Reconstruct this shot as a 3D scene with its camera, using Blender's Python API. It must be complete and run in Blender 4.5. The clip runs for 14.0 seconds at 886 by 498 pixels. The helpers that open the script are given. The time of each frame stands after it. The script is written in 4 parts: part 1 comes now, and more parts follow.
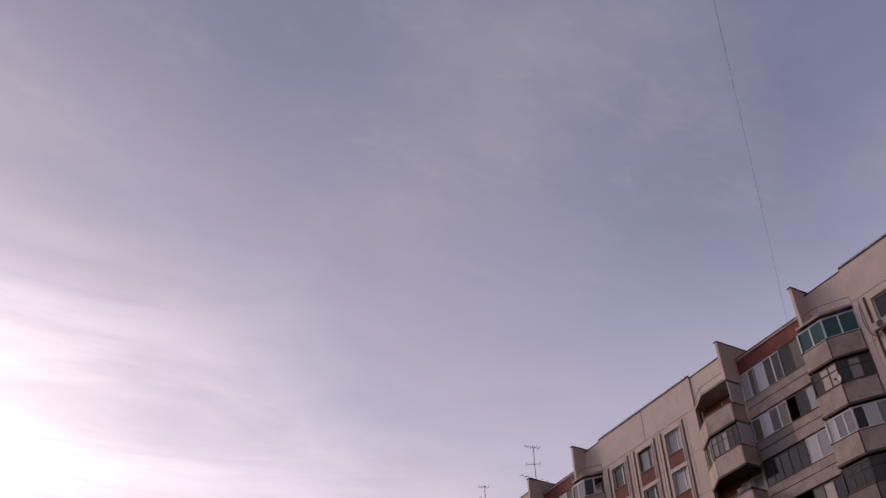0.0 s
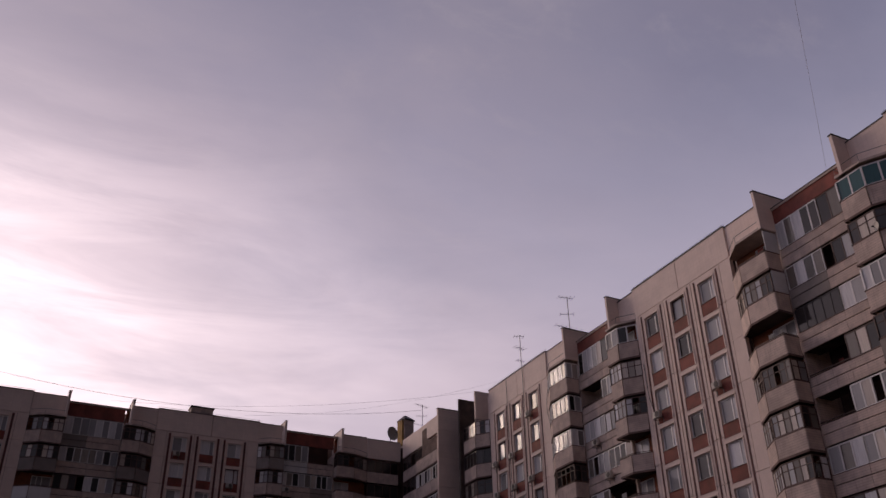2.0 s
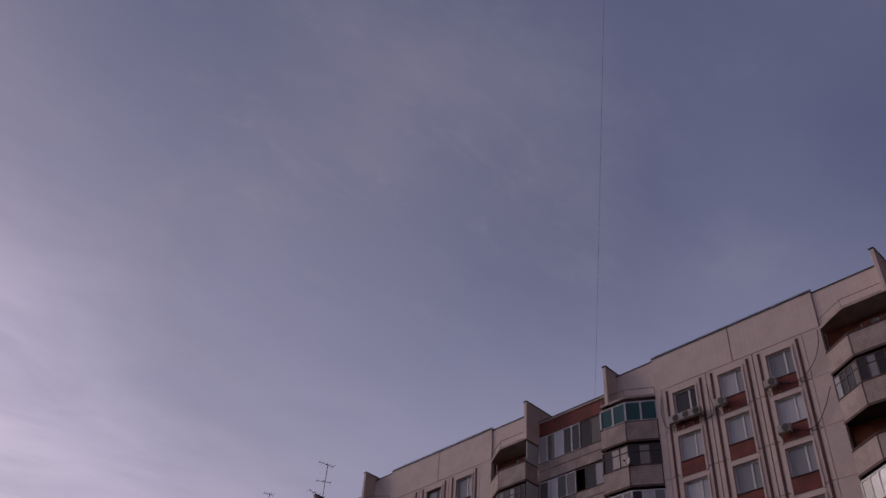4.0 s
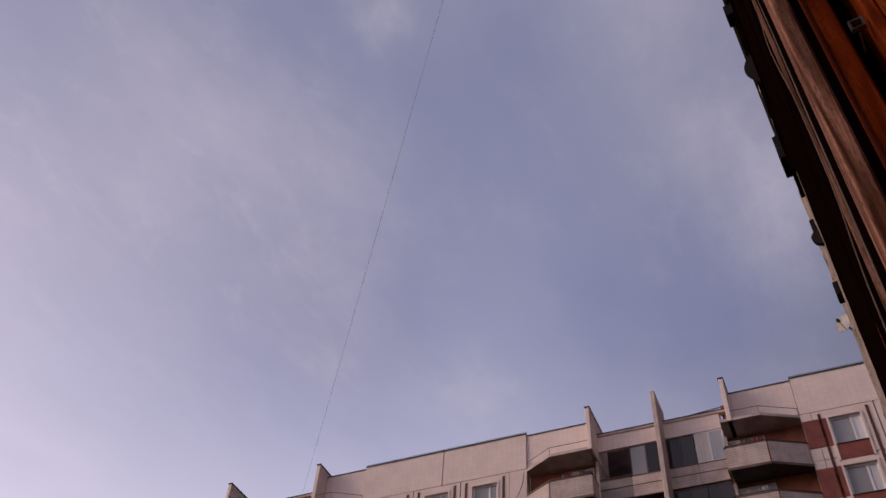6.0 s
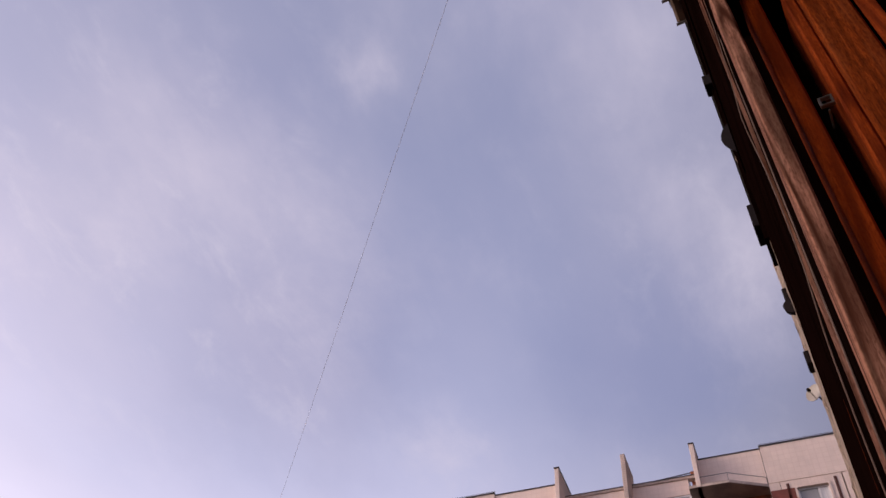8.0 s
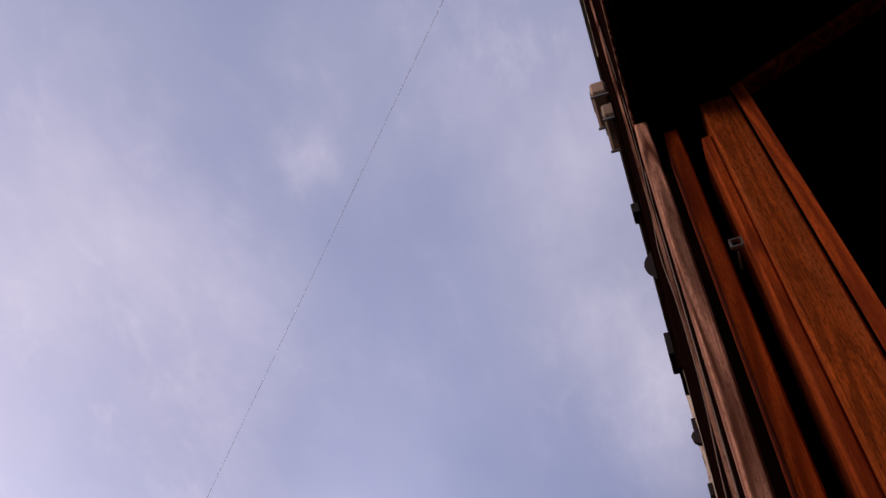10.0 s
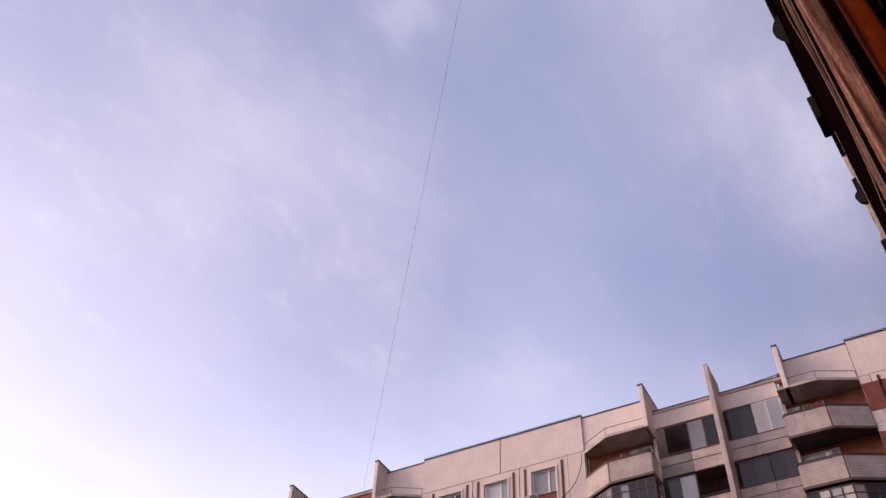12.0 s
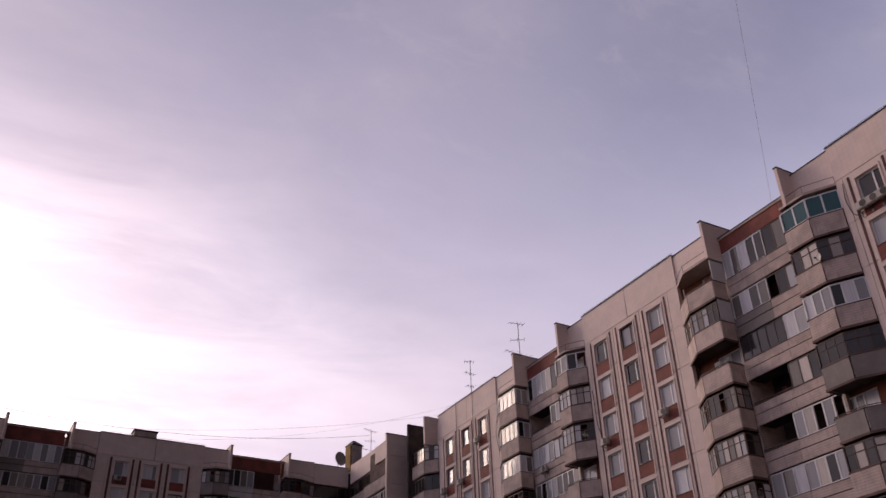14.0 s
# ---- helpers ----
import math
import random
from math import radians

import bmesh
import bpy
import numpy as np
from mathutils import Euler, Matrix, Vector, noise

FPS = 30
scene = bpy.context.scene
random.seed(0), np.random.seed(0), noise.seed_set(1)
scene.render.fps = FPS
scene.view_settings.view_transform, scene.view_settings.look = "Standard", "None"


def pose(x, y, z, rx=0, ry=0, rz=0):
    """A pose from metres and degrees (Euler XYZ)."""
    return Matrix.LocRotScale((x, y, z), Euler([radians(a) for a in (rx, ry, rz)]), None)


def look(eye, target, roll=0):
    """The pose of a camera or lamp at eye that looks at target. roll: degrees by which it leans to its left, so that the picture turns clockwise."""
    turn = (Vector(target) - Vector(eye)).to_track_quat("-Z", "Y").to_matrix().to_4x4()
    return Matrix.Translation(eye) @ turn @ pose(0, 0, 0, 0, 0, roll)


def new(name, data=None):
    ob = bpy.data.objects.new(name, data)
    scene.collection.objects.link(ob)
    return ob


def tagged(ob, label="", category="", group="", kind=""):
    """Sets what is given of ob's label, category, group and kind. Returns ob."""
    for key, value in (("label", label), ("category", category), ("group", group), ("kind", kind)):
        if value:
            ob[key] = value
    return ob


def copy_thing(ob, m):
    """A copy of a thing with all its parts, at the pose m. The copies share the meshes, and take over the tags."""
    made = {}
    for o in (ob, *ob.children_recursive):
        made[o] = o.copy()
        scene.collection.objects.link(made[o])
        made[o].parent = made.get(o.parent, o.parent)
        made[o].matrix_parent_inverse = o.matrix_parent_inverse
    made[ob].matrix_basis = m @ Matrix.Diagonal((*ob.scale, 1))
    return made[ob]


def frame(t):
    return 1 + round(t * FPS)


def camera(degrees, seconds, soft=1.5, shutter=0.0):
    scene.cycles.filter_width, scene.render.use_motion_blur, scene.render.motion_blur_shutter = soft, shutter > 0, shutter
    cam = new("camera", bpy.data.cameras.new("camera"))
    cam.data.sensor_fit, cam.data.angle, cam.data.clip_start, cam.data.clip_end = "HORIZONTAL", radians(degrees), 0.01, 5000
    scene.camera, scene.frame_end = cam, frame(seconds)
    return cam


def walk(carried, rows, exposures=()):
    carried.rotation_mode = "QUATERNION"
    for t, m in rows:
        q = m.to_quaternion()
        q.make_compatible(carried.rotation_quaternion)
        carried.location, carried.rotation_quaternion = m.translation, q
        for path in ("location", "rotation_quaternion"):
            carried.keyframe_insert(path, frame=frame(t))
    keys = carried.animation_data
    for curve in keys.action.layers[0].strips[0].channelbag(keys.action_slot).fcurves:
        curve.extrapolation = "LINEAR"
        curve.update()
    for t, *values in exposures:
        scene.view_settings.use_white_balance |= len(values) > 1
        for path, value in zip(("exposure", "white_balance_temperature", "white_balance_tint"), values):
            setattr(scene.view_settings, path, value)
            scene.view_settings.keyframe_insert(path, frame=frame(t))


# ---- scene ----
EYE = Vector((0.0, 0.0, 19.0))
cam = camera(52.8, 14.0)


def aim(yaw, pitch, roll, lean):
    """Camera pose: yaw from +y towards +x, pitch up, roll to the left, in degrees; lean: metres out of the window."""
    a, b = radians(yaw), radians(pitch)
    way = Vector((math.sin(a) * math.cos(b), math.cos(a) * math.cos(b), math.sin(b)))
    eye = EYE + Vector((0.1045, 0.9945, 0)) * lean
    return look(eye, eye + way, roll)


PATH = [
    (0, 29.27, 39.48, -1.43, 0.02),
    (0.5, 28.06, 38.87, -0.90, 0.02),
    (1, 27.44, 34.68, -0.82, 0.02),
    (1.5, 25.74, 30.03, -0.66, 0.02),
    (1.8, 25.72, 29.30, -0.70, 0.02),
    (2, 26.44, 30.24, -0.97, 0.02),
    (2.2, 27.02, 32.24, -1.14, 0.02),
    (4.3, 45.87, 41.84, 5.21, 0.02),
    (4.5, 48.87, 42.62, 5.24, 0.02),
    (5, 56.72, 47.86, 5.56, 0.02),
    (5.5, 60.98, 48.93, 5.18, 0.02),
    (6, 62.66, 48.05, 5.05, 0.02),
    (6.5, 63.59, 47.76, 4.39, 0.02),
    (7, 63.38, 48.46, 5.53, 0.02),
    (7.2, 63.72, 49.49, 5.80, 0.02),
    (9.3, 65.64, 53.07, 6.64, 0),
    (9.5, 67.06, 54.01, 7.30, 0),
    (10, 71.46, 58.50, 6.42, 0),
    (10.5, 71.84, 58.73, 6.66, 0),
    (11, 71.27, 57.81, 6.58, 0),
    (11.5, 69.08, 54.23, 5.66, 0.004),
    (12, 58.89, 47.24, 3.24, 0),
    (12.5, 49.27, 41.00, 2.43, 0.02),
    (13, 41.38, 38.84, 0.27, 0.02),
    (13.2, 38.71, 37.10, -0.49, 0.02),
    (13.5, 36.08, 35.32, -0.63, 0.02),
    (14, 30.07, 31.73, -1.85, 0.02),
]
walk(cam, [(t, aim(y, p, r, o)) for t, y, p, r, o in PATH],
     exposures=[(0.0, -1.09, 6750, 14), (0.7, -1.02, 6750, 14), (1.0, -0.86, 6800, 14), (1.5, -1.0, 7150, 17), (2.0, -1.34, 7050, 18), (2.2, -1.4, 7050, 18), (4.3, -1.82, 6100, 18), (4.5, -1.78, 6100, 18), (5.0, -1.5, 6150, 17),
                (5.5, -1.1, 6450, 15), (6.0, -0.65, 6850, 14), (6.5, -0.38, 6950, 15), (7.2, -0.25, 6950, 14), (9.3, -0.06, 6800, 12), (10.0, -0.1, 6800, 12), (10.5, 0.07, 6700, 13), (11.5, 0.15, 6700, 13),
                (12.5, -0.06, 6750, 12), (13.0, -0.36, 6750, 13), (13.2, -0.47, 6800, 13), (14.0, -0.82, 6950, 18)])

# ---- world and sun ----
SUN_AZ, SUN_EL = -22.0, 21.0
sun_way = Vector((math.sin(radians(SUN_AZ)) * math.cos(radians(SUN_EL)),
                  math.cos(radians(SUN_AZ)) * math.cos(radians(SUN_EL)), math.sin(radians(SUN_EL))))


class Nodes:
    """Small helper to wire node trees."""

    def __init__(self, tree):
        self.tree = tree
        tree.nodes.clear()

    def add(self, kind, **props):
        n = self.tree.nodes.new(kind)
        for k, v in props.items():
            if k == "blend":
                n.blend_type = v
            elif k == "op":
                n.operation = v
            elif k == "dtype":
                n.data_type = v
            elif k == "sky":
                n.sky_type = v
        return n

    def link(self, a, b):
        self.tree.links.new(a, b)

    def put(self, socket, v):
        if isinstance(v, bpy.types.NodeSocket):
            self.link(v, socket)
        elif isinstance(v, (tuple, list)) and len(v) == 3 and socket.type == "RGBA":
            socket.default_value = (*v, 1)
        else:
            socket.default_value = v

    def math(self, op, a, b=0.0, clamp=False):
        n = self.add("ShaderNodeMath", op=op)
        n.use_clamp = clamp
        self.put(n.inputs[0], a), self.put(n.inputs[1], b)
        return n.outputs[0]

    def vmath(self, op, a, b=(0, 0, 0)):
        n = self.add("ShaderNodeVectorMath", op=op)
        self.put(n.inputs[0], a), self.put(n.inputs[1], b)
        return n.outputs["Value"] if op in ("DOT_PRODUCT", "LENGTH") else n.outputs[0]

    def mix(self, f, a, b, blend="MIX"):
        n = self.add("ShaderNodeMix", dtype="RGBA", blend=blend)
        self.put(n.inputs[0], f), self.put(n.inputs[6], a), self.put(n.inputs[7], b)
        return n.outputs[2]

    def noise(self, vec, scale, detail=4.0, rough=0.55, distort=0.0):
        n = self.add("ShaderNodeTexNoise")
        self.put(n.inputs["Vector"], vec)
        n.inputs["Scale"].default_value, n.inputs["Detail"].default_value = scale, detail
        n.inputs["Roughness"].default_value, n.inputs["Distortion"].default_value = rough, distort
        return n.outputs["Fac"]

    def ramp(self, v, lo, hi, a=0.0, b=1.0):
        n = self.add("ShaderNodeMapRange")
        n.interpolation_type = "SMOOTHSTEP"
        self.put(n.inputs[0], v)
        for i, x in zip((1, 2, 3, 4), (lo, hi, a, b)):
            n.inputs[i].default_value = x
        return n.outputs[0]


def make_world():
    w = bpy.data.worlds.new("world")
    scene.world = w
    w.use_nodes = True
    n = Nodes(w.node_tree)
    way = n.add("ShaderNodeTexCoord").outputs["Generated"]
    sky = n.add("ShaderNodeTexSky", sky="NISHITA")
    sky.sun_disc, sky.sun_elevation, sky.sun_rotation = False, radians(SUN_EL), radians(SUN_AZ)
    sky.air_density, sky.dust_density = 1.0, 1.5
    split = n.add("ShaderNodeSeparateXYZ")
    n.link(way, split.inputs[0])
    up = n.math("MAXIMUM", split.outputs[2], 0.0)
    # a high cloud layer: the direction laid onto a flat sheet
    inv = n.math("DIVIDE", 1.0, n.math("ADD", up, 0.22))
    lay = n.add("ShaderNodeVectorMath", op="SCALE")
    n.link(way, lay.inputs[0]), n.link(inv, lay.inputs["Scale"])
    stretch = n.vmath("MULTIPLY", lay.outputs[0], (1.0, 1.5, 1.0))
    soft = n.noise(stretch, 1.5, 3.0, 0.5, 0.1)
    wisp = n.noise(stretch, 3.6, 9.0, 0.6, 0.15)
    veil = n.ramp(soft, 0.3, 0.72)
    tuft = n.ramp(wisp, 0.5, 0.78)
    # glow of the veiled sun: wider along the horizon than upwards
    toward = n.vmath("DOT_PRODUCT", way, tuple(sun_way))
    level = n.add("ShaderNodeVectorMath", op="NORMALIZE")
    n.link(n.vmath("MULTIPLY", way, (1, 1, 0)), level.inputs[0])
    side = n.math("SUBTRACT", 1.0, n.vmath("DOT_PRODUCT", level.outputs[0], (math.sin(radians(SUN_AZ)), math.cos(radians(SUN_AZ)), 0)))
    rise = n.math("POWER", n.math("ABSOLUTE", n.math("SUBTRACT", split.outputs[2], math.sin(radians(SUN_EL)))), 2.0)

    def lobe(a, c):
        return n.math("POWER", 2.718, n.math("MULTIPLY", -1.0, n.math("ADD", n.math("MULTIPLY", side, a), n.math("MULTIPLY", rise, c))))

    wide, core = lobe(2.1, 9.0), lobe(6.5, 32.0)
    # banks, tufts and clear gaps of the high cloud: azimuth, elevation, half-width in degrees, weight
    ragged = n.add("ShaderNodeTexNoise")
    n.link(stretch, ragged.inputs["Vector"])
    ragged.inputs["Scale"].default_value, ragged.inputs["Detail"].default_value = 5.0, 7.0
    ragged.inputs["Roughness"].default_value = 0.62
    frayed = n.add("ShaderNodeVectorMath", op="NORMALIZE")
    n.link(n.vmath("ADD", way, n.vmath("MULTIPLY", n.vmath("SUBTRACT", ragged.outputs["Color"], (0.5, 0.5, 0.5)), (0.16, 0.16, 0.16))), frayed.inputs[0])

    def heap(spots):
        total = None
        for az, el, half, weight in spots:
            a, e = radians(az), radians(el)
            centre = (math.sin(a) * math.cos(e), math.cos(a) * math.cos(e), math.sin(e))
            near = n.math("MAXIMUM", n.vmath("DOT_PRODUCT", frayed.outputs[0], centre), 0.0)
            one = n.math("MULTIPLY", n.math("POWER", near, 1.0 / radians(half) ** 2), weight)
            total = one if total is None else n.math("ADD", total, one)
        return total

    banks = heap(((49.9, 62.0, 1.2, 0.85), (53.6, 65.5, 4.0, 0.4), (89.0, 66.0, 5.0, 0.3), (84.0, 62.5, 4.0, 0.35), (91.0, 55.5, 5.0, 0.3), (95.5, 49.0, 2.5, 0.55),
                  (31.0, 50.0, 4.0, 0.55), (28.5, 46.5, 3.0, 0.4), (34.0, 46.4, 2.5, 0.3), (51.5, 48.5, 6.0, 0.5), (66.5, 39.8, 1.5, 0.65), (17.8, 37.0, 3.0, 0.4), (-5.0, 40.0, 6.0, 0.4)))
    gaps = heap(((87.5, 44.5, 4.5, 0.6), (69.0, 55.0, 6.0, 0.25), (42.0, 57.5, 4.5, 0.45), (52.0, 44.5, 5.5, 0.8), (58.0, 47.0, 5.0, 0.25), (79.0, 43.0, 4.0, 0.4), (69.0, 70.0, 5.0, 0.4), (5.0, 35.0, 4.0, 0.4)))
    # clear sky, tinted by the thin overcast
    base = n.mix(0.75, n.mix(1.0, sky.outputs[0], (0.075, 0.075, 0.075), "MULTIPLY"), (0.325, 0.365, 0.60))
    low = n.ramp(up, 0.85, 0.25)
    base = n.mix(n.math("MULTIPLY", low, 0.68), base, (0.56, 0.55, 0.70))
    # away from the sun the sky deepens
    base = n.mix(1.0, base, n.ramp(toward, -0.5, 0.3, 0.14, 1.22), "MULTIPLY")
    # thinner and darker overhead, milky towards the roofs
    base = n.mix(1.0, base, n.ramp(up, 0.42, 0.97, 1.28, 0.8), "MULTIPLY")
    base = n.mix(n.math("MULTIPLY", gaps, 0.75, True), base, (0.20, 0.245, 0.47))
    cloud = n.mix(n.math("MULTIPLY", veil, 0.34), base, (0.52, 0.50, 0.68))
    cloud = n.mix(n.math("MULTIPLY", tuft, 0.2), cloud, (0.66, 0.63, 0.80))
    frill = n.ramp(wisp, 0.3, 0.7, 0.35, 1.25)
    cloud = n.mix(n.math("MULTIPLY", n.math("MULTIPLY", banks, frill), 0.62, True), cloud, (0.66, 0.63, 0.79))
    fleck = n.ramp(n.noise(stretch, 10.0, 5.0, 0.65, 0.3), 0.5, 0.8)
    cloud = n.mix(n.math("MULTIPLY", n.math("MULTIPLY", fleck, veil), 0.3), cloud, (0.74, 0.72, 0.86))
    # the far side of the sky, away from the veiled sun, is dull
    cloud = n.mix(1.0, cloud, n.ramp(toward, -0.8, -0.08, 0.4, 1.0), "MULTIPLY")
    breaks = n.ramp(n.noise(stretch, 1.9, 6.0, 0.5, 0.15), 0.2, 0.78, 0.6, 1.25)
    streak = n.ramp(n.noise(n.vmath("MULTIPLY", way, (2.0, 2.0, 11.0)), 1.5, 6.0, 0.6, 0.6), 0.28, 0.7, 0.55, 1.4)
    g1 = n.math("MULTIPLY", wide, n.math("MULTIPLY", breaks, 0.64))
    g2 = n.math("MULTIPLY", core, n.math("MULTIPLY", n.math("MULTIPLY", breaks, streak), 1.95))
    glow = n.add("ShaderNodeVectorMath", op="SCALE")
    glow.inputs[0].default_value = (1.0, 0.76, 0.75)
    n.link(g1, glow.inputs["Scale"])
    glow2 = n.add("ShaderNodeVectorMath", op="SCALE")
    glow2.inputs[0].default_value = (1.0, 0.85, 0.845)
    n.link(g2, glow2.inputs["Scale"])
    total = n.vmath("ADD", cloud, n.vmath("ADD", glow.outputs[0], glow2.outputs[0]))
    bg, out = n.add("ShaderNodeBackground"), n.add("ShaderNodeOutputWorld")
    n.link(total, bg.inputs[0])
    bg.inputs[1].default_value = 1.12
    n.link(bg.outputs[0], out.inputs[0])


make_world()
lamp = bpy.data.lights.new("sun", "SUN")
lamp.energy, lamp.angle, lamp.color = 2.3, radians(24), (1.0, 0.82, 0.68)
new("sun", lamp).matrix_world = look(EYE + sun_way * 60, EYE)

# ---- materials ----


def material(name, colour, rough=0.8, vary=0.15, grain=0.1, scale=1.0, bump=0.2, metal=0.0, streak=0.0, each=0.0, spec=0.5):
    """A worn plain surface: two scales of variation, rain streaks, and a change from piece to piece."""
    m = bpy.data.materials.new(name)
    m.use_nodes = True
    n = Nodes(m.node_tree)
    pos = n.add("ShaderNodeTexCoord").outputs["Object"]
    info = n.add("ShaderNodeObjectInfo").outputs["Random"]
    shift = n.vmath("ADD", pos, n.vmath("MULTIPLY", n.add("ShaderNodeObjectInfo").outputs["Random"], (37.0, 19.0, 11.0)))
    big = n.noise(shift, 0.9 * scale, 5.0, 0.6)
    fine = n.noise(shift, 22.0 * scale, 3.0, 0.6)
    dark = tuple(c * (1 - 2.2 * vary) for c in colour)
    lite = tuple(min(1, c * (1 + 0.9 * vary)) for c in colour)
    col = n.mix(n.ramp(big, 0.3, 0.7), dark, lite)
    col = n.mix(n.math("MULTIPLY", fine, grain), col, tuple(c * 0.45 for c in colour))
    if streak:
        run = n.noise(n.vmath("MULTIPLY", shift, (5.0, 5.0, 0.35)), 1.6, 5.0, 0.65)
        col = n.mix(n.math("MULTIPLY", n.ramp(run, 0.5, 0.75), streak), col, tuple(c * 0.35 for c in colour))
    if each:
        col = n.mix(n.math("MULTIPLY", info, each), col, tuple(c * 0.55 for c in colour))
    s, out = n.add("ShaderNodeBsdfPrincipled"), n.add("ShaderNodeOutputMaterial")
    n.link(col, s.inputs["Base Color"])
    n.put(s.inputs["Roughness"], n.math("ADD", rough - 0.08, n.math("MULTIPLY", fine, 0.16)))
    s.inputs["Metallic"].default_value = metal
    s.inputs["Specular IOR Level"].default_value = spec
    if bump:
        b = n.add("ShaderNodeBump")
        b.inputs["Strength"].default_value, b.inputs["Distance"].default_value = bump, 0.01
        n.link(fine, b.inputs["Height"]), n.link(b.outputs[0], s.inputs["Normal"])
    n.link(s.outputs[0], out.inputs[0])
    return m


def tile_material(name, colour, mortar, size, each=0.12):
    """Panel faced with small square tiles."""
    m = material(name, colour, 0.75, 0.035, 0.1, 1.0, 0.1, streak=0.08, each=each)
    n = m.node_tree
    s = next(x for x in n.nodes if x.type == "BSDF_PRINCIPLED")
    old = s.inputs["Base Color"].links[0].from_socket
    br = n.nodes.new("ShaderNodeTexBrick")
    br.offset = 0.0
    br.inputs["Color1"].default_value = (1, 1, 1, 1)
    br.inputs["Color2"].default_value = (0.96, 0.96, 0.96, 1)
    br.inputs["Mortar"].default_value = (*mortar, 1)
    br.inputs["Scale"].default_value = 1.0
    br.inputs["Brick Width"].default_value = br.inputs["Row Height"].default_value = size
    br.inputs["Mortar Size"].default_value = size * 0.06
    tc, mp = n.nodes.new("ShaderNodeTexCoord"), n.nodes.new("ShaderNodeMapping")
    mp.inputs["Rotation"].default_value = (radians(90), 0, 0)
    n.links.new(tc.outputs["Object"], mp.inputs[0]), n.links.new(mp.outputs[0], br.inputs[0])
    mx = n.nodes.new("ShaderNodeMix")
    mx.data_type, mx.blend_type = "RGBA", "MULTIPLY"
    mx.inputs[0].default_value = 1.0
    n.links.new(old, mx.inputs[6]), n.links.new(br.outputs[0], mx.inputs[7])
    n.links.new(mx.outputs[2], s.inputs["Base Color"])
    return m


def ribbed_material(name, colour):
    """Precast parapet concrete with fine horizontal ribs."""
    m = material(name, colour, 0.85, 0.13, 0.2, 1.4, streak=0.45, each=0.25)
    n = m.node_tree
    s = next(x for x in n.nodes if x.type == "BSDF_PRINCIPLED")
    old = s.inputs["Base Color"].links[0].from_socket
    w = n.nodes.new("ShaderNodeTexWave")
    w.bands_direction = "Z"
    w.inputs["Scale"].default_value, w.inputs["Distortion"].default_value = 2.2, 0.15
    tc = n.nodes.new("ShaderNodeTexCoord")
    n.links.new(tc.outputs["Object"], w.inputs[0])
    r = n.nodes.new("ShaderNodeMapRange")
    for i, x in zip((1, 2, 3, 4), (0.0, 0.25, 0.78, 1.0)):
        r.inputs[i].default_value = x
    n.links.new(w.outputs["Fac"], r.inputs[0])
    mx = n.nodes.new("ShaderNodeMix")
    mx.data_type, mx.blend_type = "RGBA", "MULTIPLY"
    mx.inputs[0].default_value = 1.0
    n.links.new(old, mx.inputs[6]), n.links.new(r.outputs[0], mx.inputs[7])
    n.links.new(mx.outputs[2], s.inputs["Base Color"])
    return m


def wood_material(name, colour, dark, scale, rough=0.6, wear=0.3, fade=(0.3, 0.2, 0.13), rings=1.0, spec=0.03):
    """Sawn timber with grain along z, varnish worn to grey."""
    m = bpy.data.materials.new(name)
    m.use_nodes = True
    n = Nodes(m.node_tree)
    pos = n.add("ShaderNodeTexCoord").outputs["Object"]
    shift = n.vmath("ADD", pos, n.vmath("MULTIPLY", n.add("ShaderNodeObjectInfo").outputs["Random"], (3.0, 5.0, 7.0)))
    long = n.vmath("MULTIPLY", shift, (1.0, 1.0, 0.045))
    warp = n.noise(n.vmath("MULTIPLY", shift, (1.0, 1.0, 0.22)), 9.0, 2.0, 0.5)
    ring = n.math("FRACT", n.math("ADD", n.math("MULTIPLY", n.noise(long, 14.0 * scale, 1.0, 0.4), 9.0), n.math("MULTIPLY", warp, 2.5)))
    ring = n.math("MULTIPLY", n.math("ABSOLUTE", n.math("SUBTRACT", ring, 0.5)), 2.0)
    fibre = n.noise(long, 260.0 * scale, 4.0, 0.7)
    worn = n.ramp(n.noise(n.vmath("MULTIPLY", shift, (1.0, 1.0, 0.12)), 30.0, 6.0, 0.65), 0.45, 0.72)
    col = n.mix(n.ramp(ring, 0.1, 0.9, 1.0 - rings, 1.0), dark, colour)
    col = n.mix(n.math("MULTIPLY", n.ramp(fibre, 0.35, 0.65), 0.55), col, dark)
    col = n.mix(n.math("MULTIPLY", worn, wear), col, fade)
    speck = n.noise(n.vmath("MULTIPLY", shift, (1.0, 1.0, 0.22)), 430.0, 2.0, 0.6)
    col = n.mix(n.math("MULTIPLY", n.ramp(speck, 0.45, 0.7), 0.5), col, dark)
    s, out, b = n.add("ShaderNodeBsdfPrincipled"), n.add("ShaderNodeOutputMaterial"), n.add("ShaderNodeBump")
    s.inputs["Specular IOR Level"].default_value = spec
    n.link(col, s.inputs["Base Color"])
    n.put(s.inputs["Roughness"], n.math("ADD", rough - 0.1, n.math("MULTIPLY", fibre, 0.3)))
    b.inputs["Strength"].default_value, b.inputs["Distance"].default_value = 0.5, 0.002
    n.link(n.math("ADD", fibre, n.math("MULTIPLY", ring, 0.6 * rings)), b.inputs["Height"]), n.link(b.outputs[0], s.inputs["Normal"])
    n.link(s.outputs[0], out.inputs[0])
    return m


